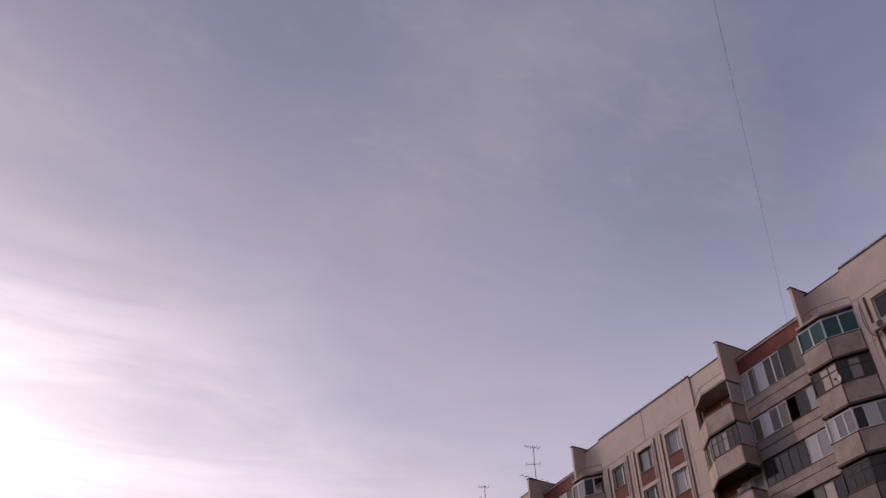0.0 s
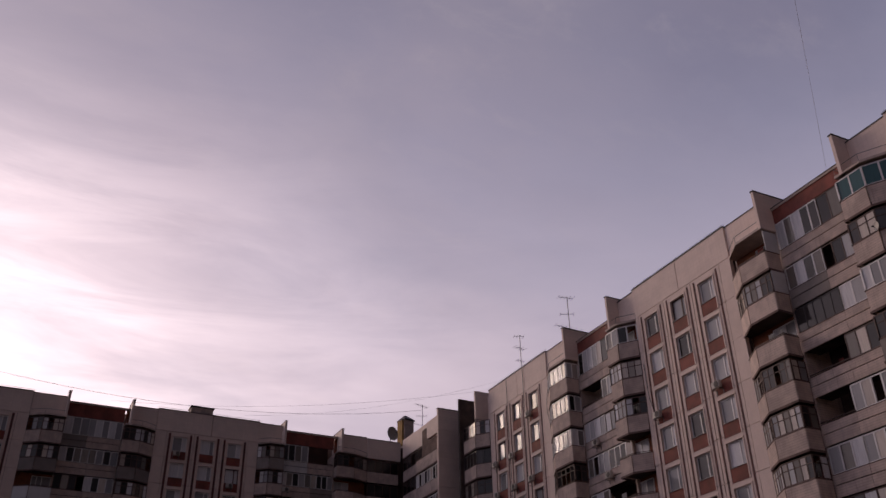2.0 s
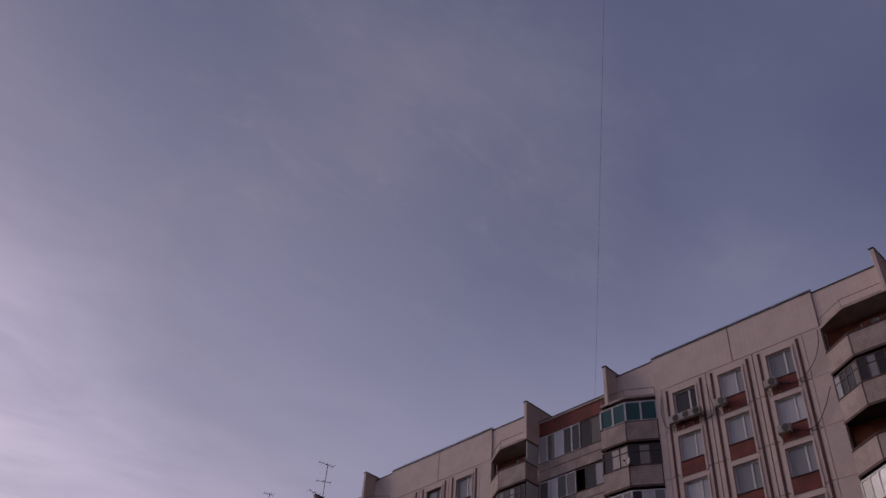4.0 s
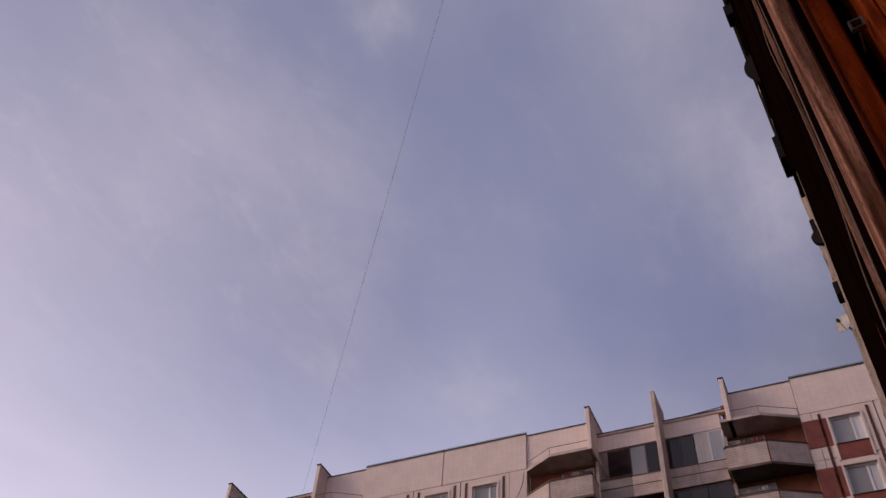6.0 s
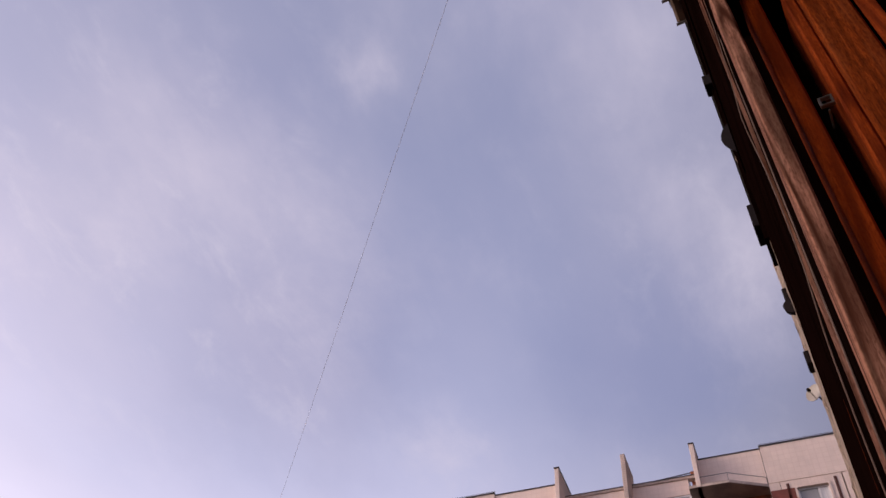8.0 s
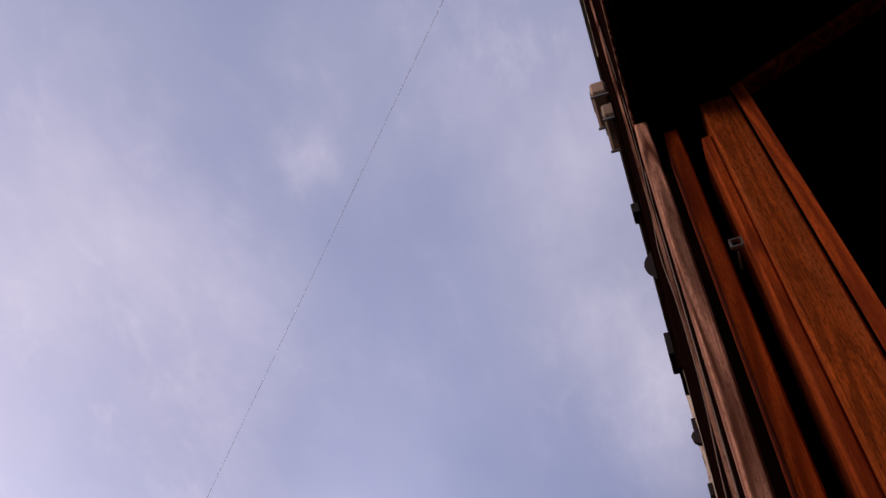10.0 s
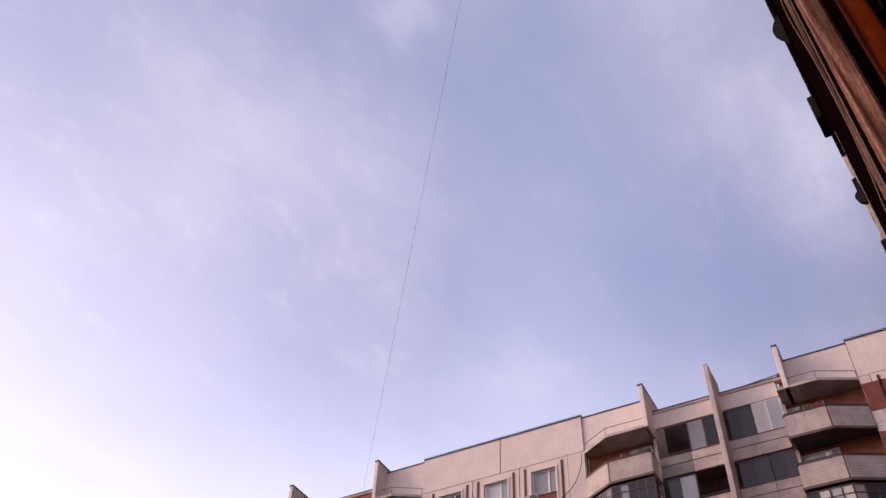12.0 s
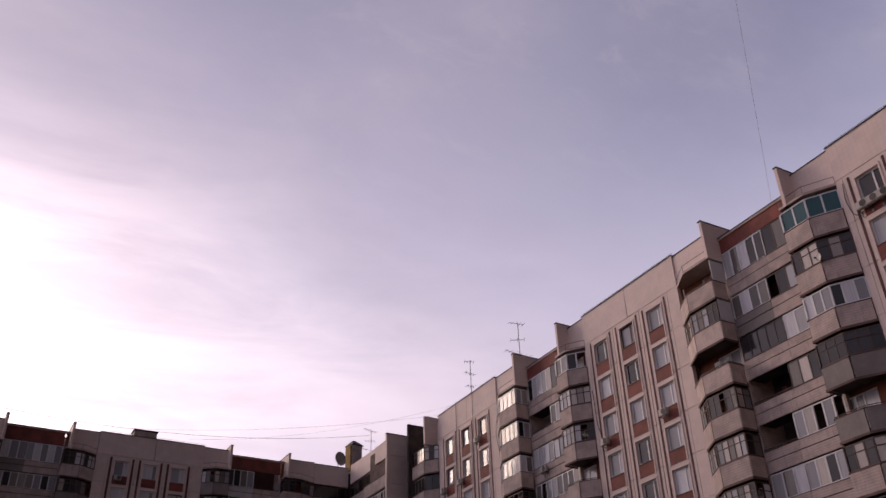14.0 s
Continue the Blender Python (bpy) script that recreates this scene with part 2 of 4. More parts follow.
def glass_material(name, behind, vary):
    """A window seen from outside: mirror-like pane with what hangs behind it (net curtains, dark rooms)."""
    m = bpy.data.materials.new(name)
    m.use_nodes = True
    n = Nodes(m.node_tree)
    pos = n.add("ShaderNodeTexCoord").outputs["Object"]
    info = n.add("ShaderNodeObjectInfo").outputs["Random"]
    fold = n.noise(n.vmath("MULTIPLY", n.vmath("ADD", pos, info), (9.0, 9.0, 0.4)), 2.0, 3.0)
    col = n.mix(n.ramp(info, 0.25, 0.8), tuple(c * (1 - vary) for c in behind), behind)
    col = n.mix(n.math("MULTIPLY", n.ramp(fold, 0.35, 0.7), 0.32), col, tuple(c * 0.4 for c in behind))
    s, out = n.add("ShaderNodeBsdfPrincipled"), n.add("ShaderNodeOutputMaterial")
    n.link(col, s.inputs["Base Color"])
    s.inputs["Roughness"].default_value, s.inputs["Specular IOR Level"].default_value = 0.6, 0.0
    s.inputs["Coat Weight"].default_value, s.inputs["Coat Roughness"].default_value = 1.0, 0.03
    s.inputs["Coat IOR"].default_value = 1.42
    n.link(s.outputs[0], out.inputs[0])
    return m


M_TILE = tile_material("beige_tile_panel", (0.79, 0.625, 0.55), (0.93, 0.91, 0.90), 0.16)
M_ATTIC = tile_material("attic_panel", (0.82, 0.655, 0.58), (0.93, 0.91, 0.90), 0.3, 0.08)
M_JOINT = material("panel_joint", (0.16, 0.10, 0.085), 0.9, 0.2)
M_RED = material("brick_red_panel", (0.27, 0.065, 0.045), 0.75, 0.2, 0.25, streak=0.3, each=0.35)
M_GROOVE = material("red_brown_pilaster", (0.13, 0.042, 0.034), 0.8, 0.2, each=0.2)
M_CONC = ribbed_material("balcony_concrete", (0.63, 0.49, 0.43))
M_GREY = material("grey_sheeting", (0.27, 0.225, 0.205), 0.7, 0.1, streak=0.25, each=0.4)
M_WHITE = material("white_sheeting", (0.62, 0.60, 0.60), 0.45, 0.05, streak=0.12, each=0.15)
# shade under balcony and loggia slabs is put into this dark colour
M_SLAB_SHADE = material("slab_shade_concrete", (0.085, 0.06, 0.052), 0.9, 0.2, streak=0.3)
# recess shade of loggias, end bays and inner corner sits in this colour
M_INNER_SHADE = material("loggia_back_wall", (0.07, 0.034, 0.027), 0.9, 0.25, each=0.6)
M_BACK = material("brick_red_back_wall", (0.33, 0.105, 0.05), 0.85, 0.2, each=0.3)
M_PVC = material("white_window_frame", (0.74, 0.71, 0.70), 0.4, 0.05, bump=0)
M_BROWNF = material("brown_window_frame", (0.085, 0.04, 0.03), 0.6, 0.15)
M_DARKF = material("dark_window_frame", (0.05, 0.04, 0.04), 0.6, 0.15)
M_PANE = glass_material("curtained_glass", (0.66, 0.64, 0.65), 0.6)
M_BALC = glass_material("balcony_glass", (0.66, 0.57, 0.50), 0.75)
M_PANEDARK = glass_material("dark_glass", (0.05, 0.042, 0.042), 0.7)
M_TEAL = glass_material("teal_glass", (0.03, 0.13, 0.14), 0.3)
M_SKYWIRE = material("grey_wire", (0.50, 0.49, 0.56), 0.6, 0.1, bump=0)
M_CAP = material("roof_edge_metal", (0.06, 0.05, 0.055), 0.6, 0.2, metal=0.3)
M_ROOF = material("roof_felt", (0.06, 0.06, 0.06), 0.95, 0.2)
M_METAL = material("galvanised_metal", (0.22, 0.21, 0.21), 0.5, 0.2, metal=0.7)
M_WIRE = material("black_cable", (0.03, 0.03, 0.035), 0.6, 0.1, bump=0)
M_AC = material("air_conditioner_white", (0.46, 0.41, 0.37), 0.5, 0.07, streak=0.25)
M_GRILLE = material("fan_grille_grey", (0.13, 0.115, 0.105), 0.7, 0.2, spec=0.1)
M_DARK = material("dark_grille", (0.018, 0.014, 0.014), 0.8, 0.1, spec=0.05)
# warm sunlight on the roof housing, kept as a colour
M_SUNLIT = material("sunlit_ochre", (0.55, 0.33, 0.12), 0.85, 0.15)
M_GROUND = material("asphalt_ground", (0.055, 0.053, 0.05), 0.95, 0.3, 0.3, 0.2)
M_OWN = material("own_wall_concrete", (0.42, 0.31, 0.24), 0.9, 0.25, 0.35, 4.0, bump=0.6, streak=0.3)
# brown boards taken to near-black so that sunlight leaves them dark
M_OWNDARK = material("darkened_brown_boards", (0.007, 0.0026, 0.002), 0.95, 0.25, 0.3, 3.0, spec=0.0)
M_W_GREY = wood_material("weathered_trim_wood", (0.5016, 0.231, 0.1518), (0.0726, 0.0238, 0.0132), 1.25, 0.85, 0.35, (0.528, 0.2904, 0.198), 1.0)
M_W_RED = wood_material("red_stained_wood", (0.3168, 0.0541, 0.0092), (0.0858, 0.0106, 0.0026), 1.3, 0.8, 0.25, (0.3432, 0.0726, 0.0158), 0.75)
M_W_ORANGE = wood_material("deep_red_stained_wood", (0.4488, 0.066, 0.0092), (0.132, 0.0158, 0.0026), 1.3, 0.8, 0.25, (0.3696, 0.066, 0.0119), 0.8)
M_W_BROWN = wood_material("brown_stained_wood", (0.3432, 0.0634, 0.0106), (0.037, 0.0066, 0.002), 2.0, 0.9, 0.5, (0.3168, 0.0818, 0.0238), 0.45)
# near-black: the shade of room, grooves and lintel is in this colour
M_W_SHADE = wood_material("shade_black_wood", (0.008, 0.0025, 0.0015), (0.003, 0.001, 0.001), 1.0, 0.9, 0.1, (0.012, 0.005, 0.003), spec=0.0)
M_BRASS = material("steel_latch", (0.45, 0.42, 0.40), 0.35, 0.15, metal=0.9)

# ---- mesh helpers ----


def box(bm, x0, x1, y0, y1, z0, z1):
    v = [bm.verts.new((x, y, z)) for x in (x0, x1) for y in (y0, y1) for z in (z0, z1)]
    for f in ((0, 1, 3, 2), (4, 6, 7, 5), (0, 4, 5, 1), (2, 3, 7, 6), (0, 2, 6, 4), (1, 5, 7, 3)):
        bm.faces.new([v[i] for i in f])
    return v


def prism(bm, outline, z0, z1):
    """An upright prism over an outline that runs counter-clockwise."""
    a = [bm.verts.new((x, y, z0)) for x, y in outline]
    b = [bm.verts.new((x, y, z1)) for x, y in outline]
    bm.faces.new(a[::-1]), bm.faces.new(b)
    for i in range(len(a)):
        j = (i + 1) % len(a)
        bm.faces.new((a[i], a[j], b[j], b[i]))


def rod(bm, a, b, r, sides=6):
    a, b = Vector(a), Vector(b)
    q = (b - a).to_track_quat("Z", "Y")
    ring = [q @ Vector((r * math.cos(k * math.tau / sides), r * math.sin(k * math.tau / sides), 0)) for k in range(sides)]
    lo, hi = [bm.verts.new(a + p) for p in ring], [bm.verts.new(b + p) for p in ring]
    for i in range(sides):
        j = (i + 1) % sides
        bm.faces.new((lo[i], lo[j], hi[j], hi[i]))
    bm.faces.new(lo[::-1]), bm.faces.new(hi)


def mesh_of(bm, name, mat, bevel=0.0):
    if bevel:
        bmesh.ops.bevel(bm, geom=bm.edges[:], offset=bevel, segments=1, affect="EDGES", clamp_overlap=True)
    bmesh.ops.recalc_face_normals(bm, faces=bm.faces[:])
    me = bpy.data.meshes.new(name)
    bm.to_mesh(me)
    bm.free()
    me.materials.append(mat)
    return me


def part(name, bm, mat, parent=None, label="", m=None, bevel=0.0):
    """Links a bmesh, or a mesh made before, as one object under its thing."""
    me = bm if isinstance(bm, bpy.types.Mesh) else mesh_of(bm, name, mat, bevel)
    ob = new(name, me)
    if parent:
        ob.parent = parent
    if m is not None:
        ob.matrix_basis = m
    if label:
        tagged(ob, label)
    return ob


def boxes(*sets):
    bm = bmesh.new()
    for s in sets:
        box(bm, *s)
    return bm


def at(u, v, z):
    return Matrix.Translation((u, v, z))


# ---- ground ----
bm = bmesh.new()
bmesh.ops.create_grid(bm, x_segments=40, y_segments=40, size=1500)
for v in bm.verts:
    v.co.z = 0.15 * noise.noise(v.co * 0.01)
tagged(part("ground", bm, M_GROUND), "grey asphalt courtyard ground between the apartment blocks", "ground", kind="structure")

# ---- apartment blocks ----
# Heights are over the foot of a block; every storey is 2.8 m.
FLOOR, COUNT = 2.8, 17
BASE = 0.28
TOP_HEAD = 47.38
ROOF = 50.28
rng = random.Random(4)


def floor_z(k):
    """Level of the floor of storey k, the topmost being 0."""
    return TOP_HEAD - 2.30 - k * FLOOR


def window_meshes():
    """Panel with its opening, spandrel, pilasters and a two-light window, for one bay of 2.93 m; u to the middle of the bay."""
    d = {}
    h, w = 2.93 / 2, 0.74
    d["panel"] = mesh_of(boxes((-h + 0.018, -w, -0.3, 0, 0.02, FLOOR - 0.02), (w, h - 0.018, -0.3, 0, 0.02, FLOOR - 0.02),
                               (-w, w, -0.3, 0, 0.02, 0.72), (-w, w, -0.3, 0, 2.30, FLOOR - 0.02)), "panel", M_TILE)
    d["surround"] = mesh_of(boxes((-w - 0.1, -w, -0.02, 0.05, -0.2, 2.42), (w, w + 0.1, -0.02, 0.05, -0.2, 2.42),
                                  (-w, w, -0.02, 0.05, 2.30, 2.42)), "surround", M_TILE)
    d["spandrel"] = mesh_of(boxes((-w, w, -0.05, 0.03, -0.16, 0.70)), "spandrel", M_RED)
    d["pilaster"] = mesh_of(boxes((-0.07, 0.07, -0.02, 0.03, 0.0, FLOOR * (COUNT - 1) + 2.62)), "pilaster", M_GROOVE)
    d["pilaster_wide"] = mesh_of(boxes((-0.11, 0.11, -0.02, 0.03, 0.0, FLOOR * (COUNT - 1) + 2.62)), "pilaster", M_GROOVE)
    t = 0.09
    d["frame"] = mesh_of(boxes((-w, w, -0.2, -0.12, 0.72, 0.72 + t), (-w, w, -0.2, -0.12, 2.30 - t, 2.30), (-w, -w + t, -0.2, -0.12, 0.81, 2.21),
                               (w - t, w, -0.2, -0.12, 0.81, 2.21), (-0.30, -0.20, -0.2, -0.12, 0.81, 2.21)), "frame", M_PVC)
    d["frame_brown"] = d["frame"].copy()
    d["frame_brown"].materials.clear()
    d["frame_brown"].materials.append(M_BROWNF)
    d["sill"] = mesh_of(boxes((-w, w, -0.12, 0.09, 0.70, 0.72)), "sill", M_METAL)
    for key, mat in (("pane", M_PANE), ("pane_dark", M_PANEDARK)):
        d[key + "_l"] = mesh_of(boxes((-w + t, -0.30, -0.17, -0.16, 0.81, 2.21)), "pane", mat)
        d[key + "_r"] = mesh_of(boxes((-0.20, w - t, -0.17, -0.16, 0.81, 2.21)), "pane", mat)
    return d


WIN = window_meshes()


def window_bay(b, u, k):
    """One bay of a flat stretch: panel, red spandrel, pilasters and window."""
    m = at(u, 0, floor_z(k))
    part("facade_panel", WIN["panel"], None, b, m=m)
    part("window_surround", WIN["surround"], None, b, m=m)
    part("spandrel_panel", WIN["spandrel"], None, b, "brick-red spandrel panel", m=m)
    dark = rng.random() < 0.1
    win = part("window", WIN["frame_brown" if rng.random() < 0.1 else "frame"], None, b, m=m)
    key = "pane_dark" if dark else "pane"
    part("pane", WIN[key + "_l"], None, win), part("pane", WIN[key + "_r"], None, win)
    part("sill", WIN["sill"], None, win)


def run_points(pts, out):
    """The outline pushed outwards by out (points run with the outside on their right-hand side)."""
    res = []
    for i, p in enumerate(pts):
        p = Vector(p)
        ns = []
        if i:
            d = (p - Vector(pts[i - 1])).normalized()
            ns.append(Vector((d.y, -d.x)))
        if i < len(pts) - 1:
            d = (Vector(pts[i + 1]) - p).normalized()
            ns.append(Vector((d.y, -d.x)))
        nrm = sum(ns, Vector((0, 0)))
        nrm = nrm / max(0.3, nrm.length_squared) * (2 if len(ns) == 2 else 1) if len(ns) == 2 else nrm
        res.append(p + nrm * out)
    return res


def band(bm, pts, thick, z0, z1, gap=0.0):
    """A wall along pts, thick inwards, from z0 to z1, with open joints at the corners."""
    for a, c in zip(pts, pts[1:]):
        a, c = Vector(a), Vector(c)
        d = (c - a).normalized()
        inner = Vector((-d.y, d.x)) * thick
        a2, c2 = a + d * gap, c - d * gap
        prism(bm, [tuple(p) for p in (a2, c2, c2 + inner, a2 + inner)], z0, z1)


def glazing(parent, pts, z0, z1, mat, panes, step, rnd, transom=False):
    """Posts and rails along pts with a pane between each pair of posts."""
    bm = bmesh.new()
    band(bm, pts, 0.06, z0, z0 + 0.07), band(bm, pts, 0.06, z1 - 0.07, z1)
    if transom:
        band(bm, pts, 0.05, z1 - 0.48, z1 - 0.43)
    spots = []
    for a, c in zip(pts, pts[1:]):
        a, c = Vector(a), Vector(c)
        n = max(1, round((c - a).length / step))
        d = (c - a) / n
        for i in range(n + 1):
            p, w = a + d * i, d.normalized() * (0.05 if mat is M_PVC else 0.035)
            q = Vector((-w.y, w.x)) * 1.7
            prism(bm, [tuple(x) for x in (p - w, p + w, p + w + q, p - w + q)], z0 + 0.07, z1 - 0.07)
        spots += [(a + d * i, a + d * (i + 1)) for i in range(n)]
    f = part("glazing_frame", bm, mat, parent)
    for a, c in spots:
        if panes is not M_TEAL and rnd.random() < 0.06:
            continue
        d = (c - a).normalized()
        q = Vector((-d.y, d.x))
        g = bmesh.new()
        prism(g, [tuple(x) for x in (a + q * 0.025, c + q * 0.025, c + q * 0.035, a + q * 0.035)], z0 + 0.06, z1 - 0.06)
        part("pane", g, rnd.choice(panes) if isinstance(panes, tuple) else panes, parent)
    return f


def bay_outline(u_wall, u_corner, u_fin, out):
    """The front of a bay balcony from its foot on the wall to the fin, outside on the right of the way along it."""
    pts = [(u_wall, 0.0), (u_corner, out), (u_fin, out)]
    return pts if u_wall > u_fin else pts[::-1]


def bay_balcony(b, pts, deep, z, style, seed):
    """A half-hexagon balcony: slab, parapet of concrete panels, and glazing as its owner made it."""
    rnd = random.Random(seed)
    bm = bmesh.new()
    ends = [(pts[-1][0], -deep), (pts[0][0], -deep)]
    outline = [*pts, *ends]
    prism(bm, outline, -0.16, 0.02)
    slab = part("balcony", bm, M_SLAB_SHADE, b, m=at(0, 0, z))
    bm = bmesh.new()
    outer = run_points(pts, 0.05)
    band(bm, outer, 0.1, -0.2, 1.0, 0.045)
    part("parapet", bm, {"white": M_WHITE, "grey": M_GREY}.get(style[0], M_CONC), slab)
    # dark strip put in for the shaded gap below the parapet
    bm = bmesh.new()
    band(bm, run_points(pts, 0.075), 0.03, -0.3, -0.17)
    part("drip_edge", bm, M_JOINT, slab)
    bm = bmesh.new()
    band(bm, run_points(pts, 0.07), 0.12, 1.0, 1.05)
    part("coping", bm, M_JOINT, slab)
    kind = style[1]
    if kind != "open":
        mats = {"pvc": (M_PVC, (M_BALC, M_PANE, M_PANE, M_PANEDARK)), "brown": (M_BROWNF, (M_PANEDARK, M_BALC, M_PANEDARK)), "dark": (M_DARKF, M_PANEDARK), "teal": (M_PVC, M_TEAL),
                "mixed": (M_BROWNF, (M_BALC, M_PANE, M_PANEDARK))}[kind]
        glazing(slab, [tuple(p) for p in run_points(pts, 0.02)], 1.05, 2.36, mats[0], mats[1], (1.4 if z < floor_z(11) else {"teal": 0.85, "mixed": 0.5, "pvc": 0.62}.get(kind, 0.66)), rnd, kind in ("mixed", "brown"))
    else:
        rail = bmesh.new()
        band(rail, [tuple(p) for p in run_points(pts, 0.02)], 0.04, 1.12, 1.16)
        part("hand_rail", rail, M_BROWNF, slab)
    return slab


def loggia_bay(b, u0, u1, front, z, style, seed, top=False):
    """The stretch between two fins: slab, parapet and glazing in two owners' halves."""
    rnd = random.Random(seed)
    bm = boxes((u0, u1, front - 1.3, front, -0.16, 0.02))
    slab = part("loggia", bm, M_SLAB_SHADE, b, m=at(0, 0, z + 0.28))
    mid = u0 + (u1 - u0) * rnd.choice((0.42, 0.5, 0.58))
    for (a, c), st in zip(((u0, mid), (mid, u1)), style):
        mat = {"white": M_WHITE, "grey": M_GREY}.get(st[0], M_CONC)
        part("parapet", boxes((a + 0.01, c - 0.01, front - 0.06, front + 0.04, -0.22, 0.40), (a + 0.01, c - 0.01, front - 0.08, front + 0.02, 0.47, 0.97)),
             mat, slab)
        part("coping", boxes((a + 0.01, c - 0.01, front - 0.1, front + 0.05, 0.972, 1.0)), M_JOINT, slab)
        if st[1] != "open":
            mats = {"pvc": (M_PVC, (M_BALC, M_PANE, M_PANE, M_PANEDARK)), "brown": (M_BROWNF, (M_PANEDARK, M_BALC, M_PANEDARK)), "dark": (M_DARKF, M_PANEDARK), "mixed": (M_BROWNF, (M_BALC, M_PANE, M_PANEDARK)),
                    "teal": (M_PVC, M_TEAL)}[st[1]]
            glazing(slab, [(c - 0.02, front - 0.02), (a + 0.02, front - 0.02)], 1.0, 2.87 if top else 2.5, mats[0], mats[1], 1.5 if z < floor_z(11) else 0.7, rnd)
        else:
            part("hand_rail", boxes((a, c, front - 0.06, front, 1.1, 1.15)), M_BROWNF, slab)
    return slab


KINDS = ["open", "pvc", "brown", "dark", "mixed", "mixed", "mixed", "brown", "open"]


def pick(rnd, top=False):
    return (rnd.choice(("conc", "conc", "conc", "conc", "grey", "white") if top else ("conc", "conc", "conc", "conc", "conc", "conc", "grey")), rnd.choice(KINDS))


def pick_loggia(rnd):
    return (pick(rnd)[0], rnd.choice(("open", "pvc", "pvc", "brown", "mixed", "mixed", "dark", "pvc")))


OUT, REC, L_FRONT = 0.9, 1.1, -0.3


def balcony_group(b, u_lo, fins, u_hi, rnd, middle=None, special=None, lean=0.5, rise=0.0):
    """Bay, loggia, bay between two flat stretches. fins: their two places; the bays foot at u_lo and u_hi."""
    f0, f1 = fins
    special = special or {}
    c0 = f0 - (f0 - u_lo) * 0.525
    c1 = f1 + (u_hi - f1) * 0.59
    lo_pts = [(f0, L_FRONT + 0.06), (f0, OUT), (c0, OUT), (u_lo, 0.0)]
    hi_pts = [(u_hi, 0.0), (c1, OUT), (f1, OUT), (f1, L_FRONT + 0.06)]
    # back wall behind balconies and loggia, with one dark door window to each room
    part("back_wall", boxes((u_lo, f0 - 0.08, -0.8, -0.6, 0, ROOF - 0.4), (f1 + 0.08, u_hi, -0.8, -0.6, 0, ROOF - 0.4)), M_BACK, b, "brick-red back wall of the balconies")
    part("loggia_back_wall", boxes((f0 + 0.08, f1 - 0.08, -REC - 1.5, -REC - 1.3, 0, ROOF - 0.4)), M_INNER_SHADE, b)
    for k in range(COUNT):
        z = floor_z(k)
        for j, pts in enumerate((lo_pts, hi_pts)):
            st = special.get((k, j)) or pick(rnd, k < 3)
            bay_balcony(b, pts, 0.6, z, st, rnd.random())
            if k > 11:
                continue
            uc = (c0 + f0) / 2 if j == 0 else (c1 + f1) / 2
            v0, v1 = -0.6, -0.53
            d = part("balcony_door", boxes((uc - 0.9, uc - 0.84, v0, v1, 0.05, 2.4), (uc + 0.84, uc + 0.9, v0, v1, 0.05, 2.4), (uc - 0.84, uc + 0.84, v0, v1, 2.32, 2.4),
                                           (uc - 0.1, uc - 0.02, v0, v1, 0.05, 2.32), (uc + 0.4, uc + 0.46, v0, v1, 0.8, 2.32), (uc - 0.02, uc + 0.84, v0, v1, 0.05, 0.8)), M_PVC, b, m=at(0, 0, z))
            part("pane", boxes((uc - 0.84, uc - 0.1, v0 + 0.02, v0 + 0.03, 0.05, 2.32)), M_PANE, d)
            part("pane", boxes((uc - 0.02, uc + 0.84, v0 + 0.02, v0 + 0.03, 0.8, 2.32)), M_PANE, d)
        st = special.get((k, 2)) or (pick_loggia(rnd), pick_loggia(rnd))
        if middle:
            m0 = middle
            loggia_bay(b, f0 + 0.08, m0 - 0.12, L_FRONT, z, st, rnd.random(), k == 0)
            loggia_bay(b, m0 + 0.12, f1 - 0.08, L_FRONT, z, (pick(rnd), pick(rnd)), rnd.random(), k == 0)
        else:
            loggia_bay(b, f0 + 0.08, f1 - 0.08, L_FRONT, z, st, rnd.random(), k == 0)
        # side walls that carry the fins
        for f, s in ((f0, -1), (f1, 1)):
            part("side_wall", boxes((f - 0.08, f + 0.08, -REC - 1.3, L_FRONT - 0.02, z - 0.16, z + FLOOR - 0.18)), M_CONC, b)
    # fins above the roof edge
    head = ROOF + 0.22
    for f in (f0 - lean, f1):
        part("roof_fin", boxes((f - 0.12, f + 0.12, -REC - 1.3, OUT + 0.03, floor_z(0) + FLOOR - 0.18, head - 0.06)), M_ATTIC, b, bevel=0.02)
        part("fin_cap", boxes((f - 0.15, f + 0.15, -REC - 1.3, OUT + 0.07, head - 0.06, head)), M_CAP, b)
    if middle:
        m0 = middle
        part("tall_fin", boxes((m0 - 0.12, m0 + 0.12, -REC, OUT + 0.05, 0, head + 0.1)), M_CONC, b, bevel=0.02)
    # parapet over the bays, their canopies and rails
    zc = floor_z(0) + 2.62
    for pts, (a, c) in ((lo_pts, (u_lo, f0 - lean - 0.12)), (hi_pts, (f1 + 0.12, u_hi))):
        part("attic_panel", boxes((a, c, -0.4, -0.1, zc + 0.16, ROOF - 0.15)), M_ATTIC, b)
        part("roof_edge", boxes((a, c, -0.45, -0.06, ROOF - 0.15, ROOF - 0.09)), M_CAP, b)
        bm = bmesh.new()
        prism(bm, [*pts, (pts[-1][0], -REC - 0.3), (pts[0][0], -REC - 0.3)], zc, zc + 0.16)
        part("canopy", bm, M_CONC, b)
        bm = bmesh.new()
        line = run_points(pts, -0.05)
        for p, q in zip(line, line[1:]):
            rod(bm, (*p, zc + 0.62), (*q, zc + 0.62), 0.018), rod(bm, (*q, zc + 0.16), (*q, zc + 0.62), 0.016)
        part("canopy_rail", bm, M_METAL, b)
    y = L_FRONT - 0.05
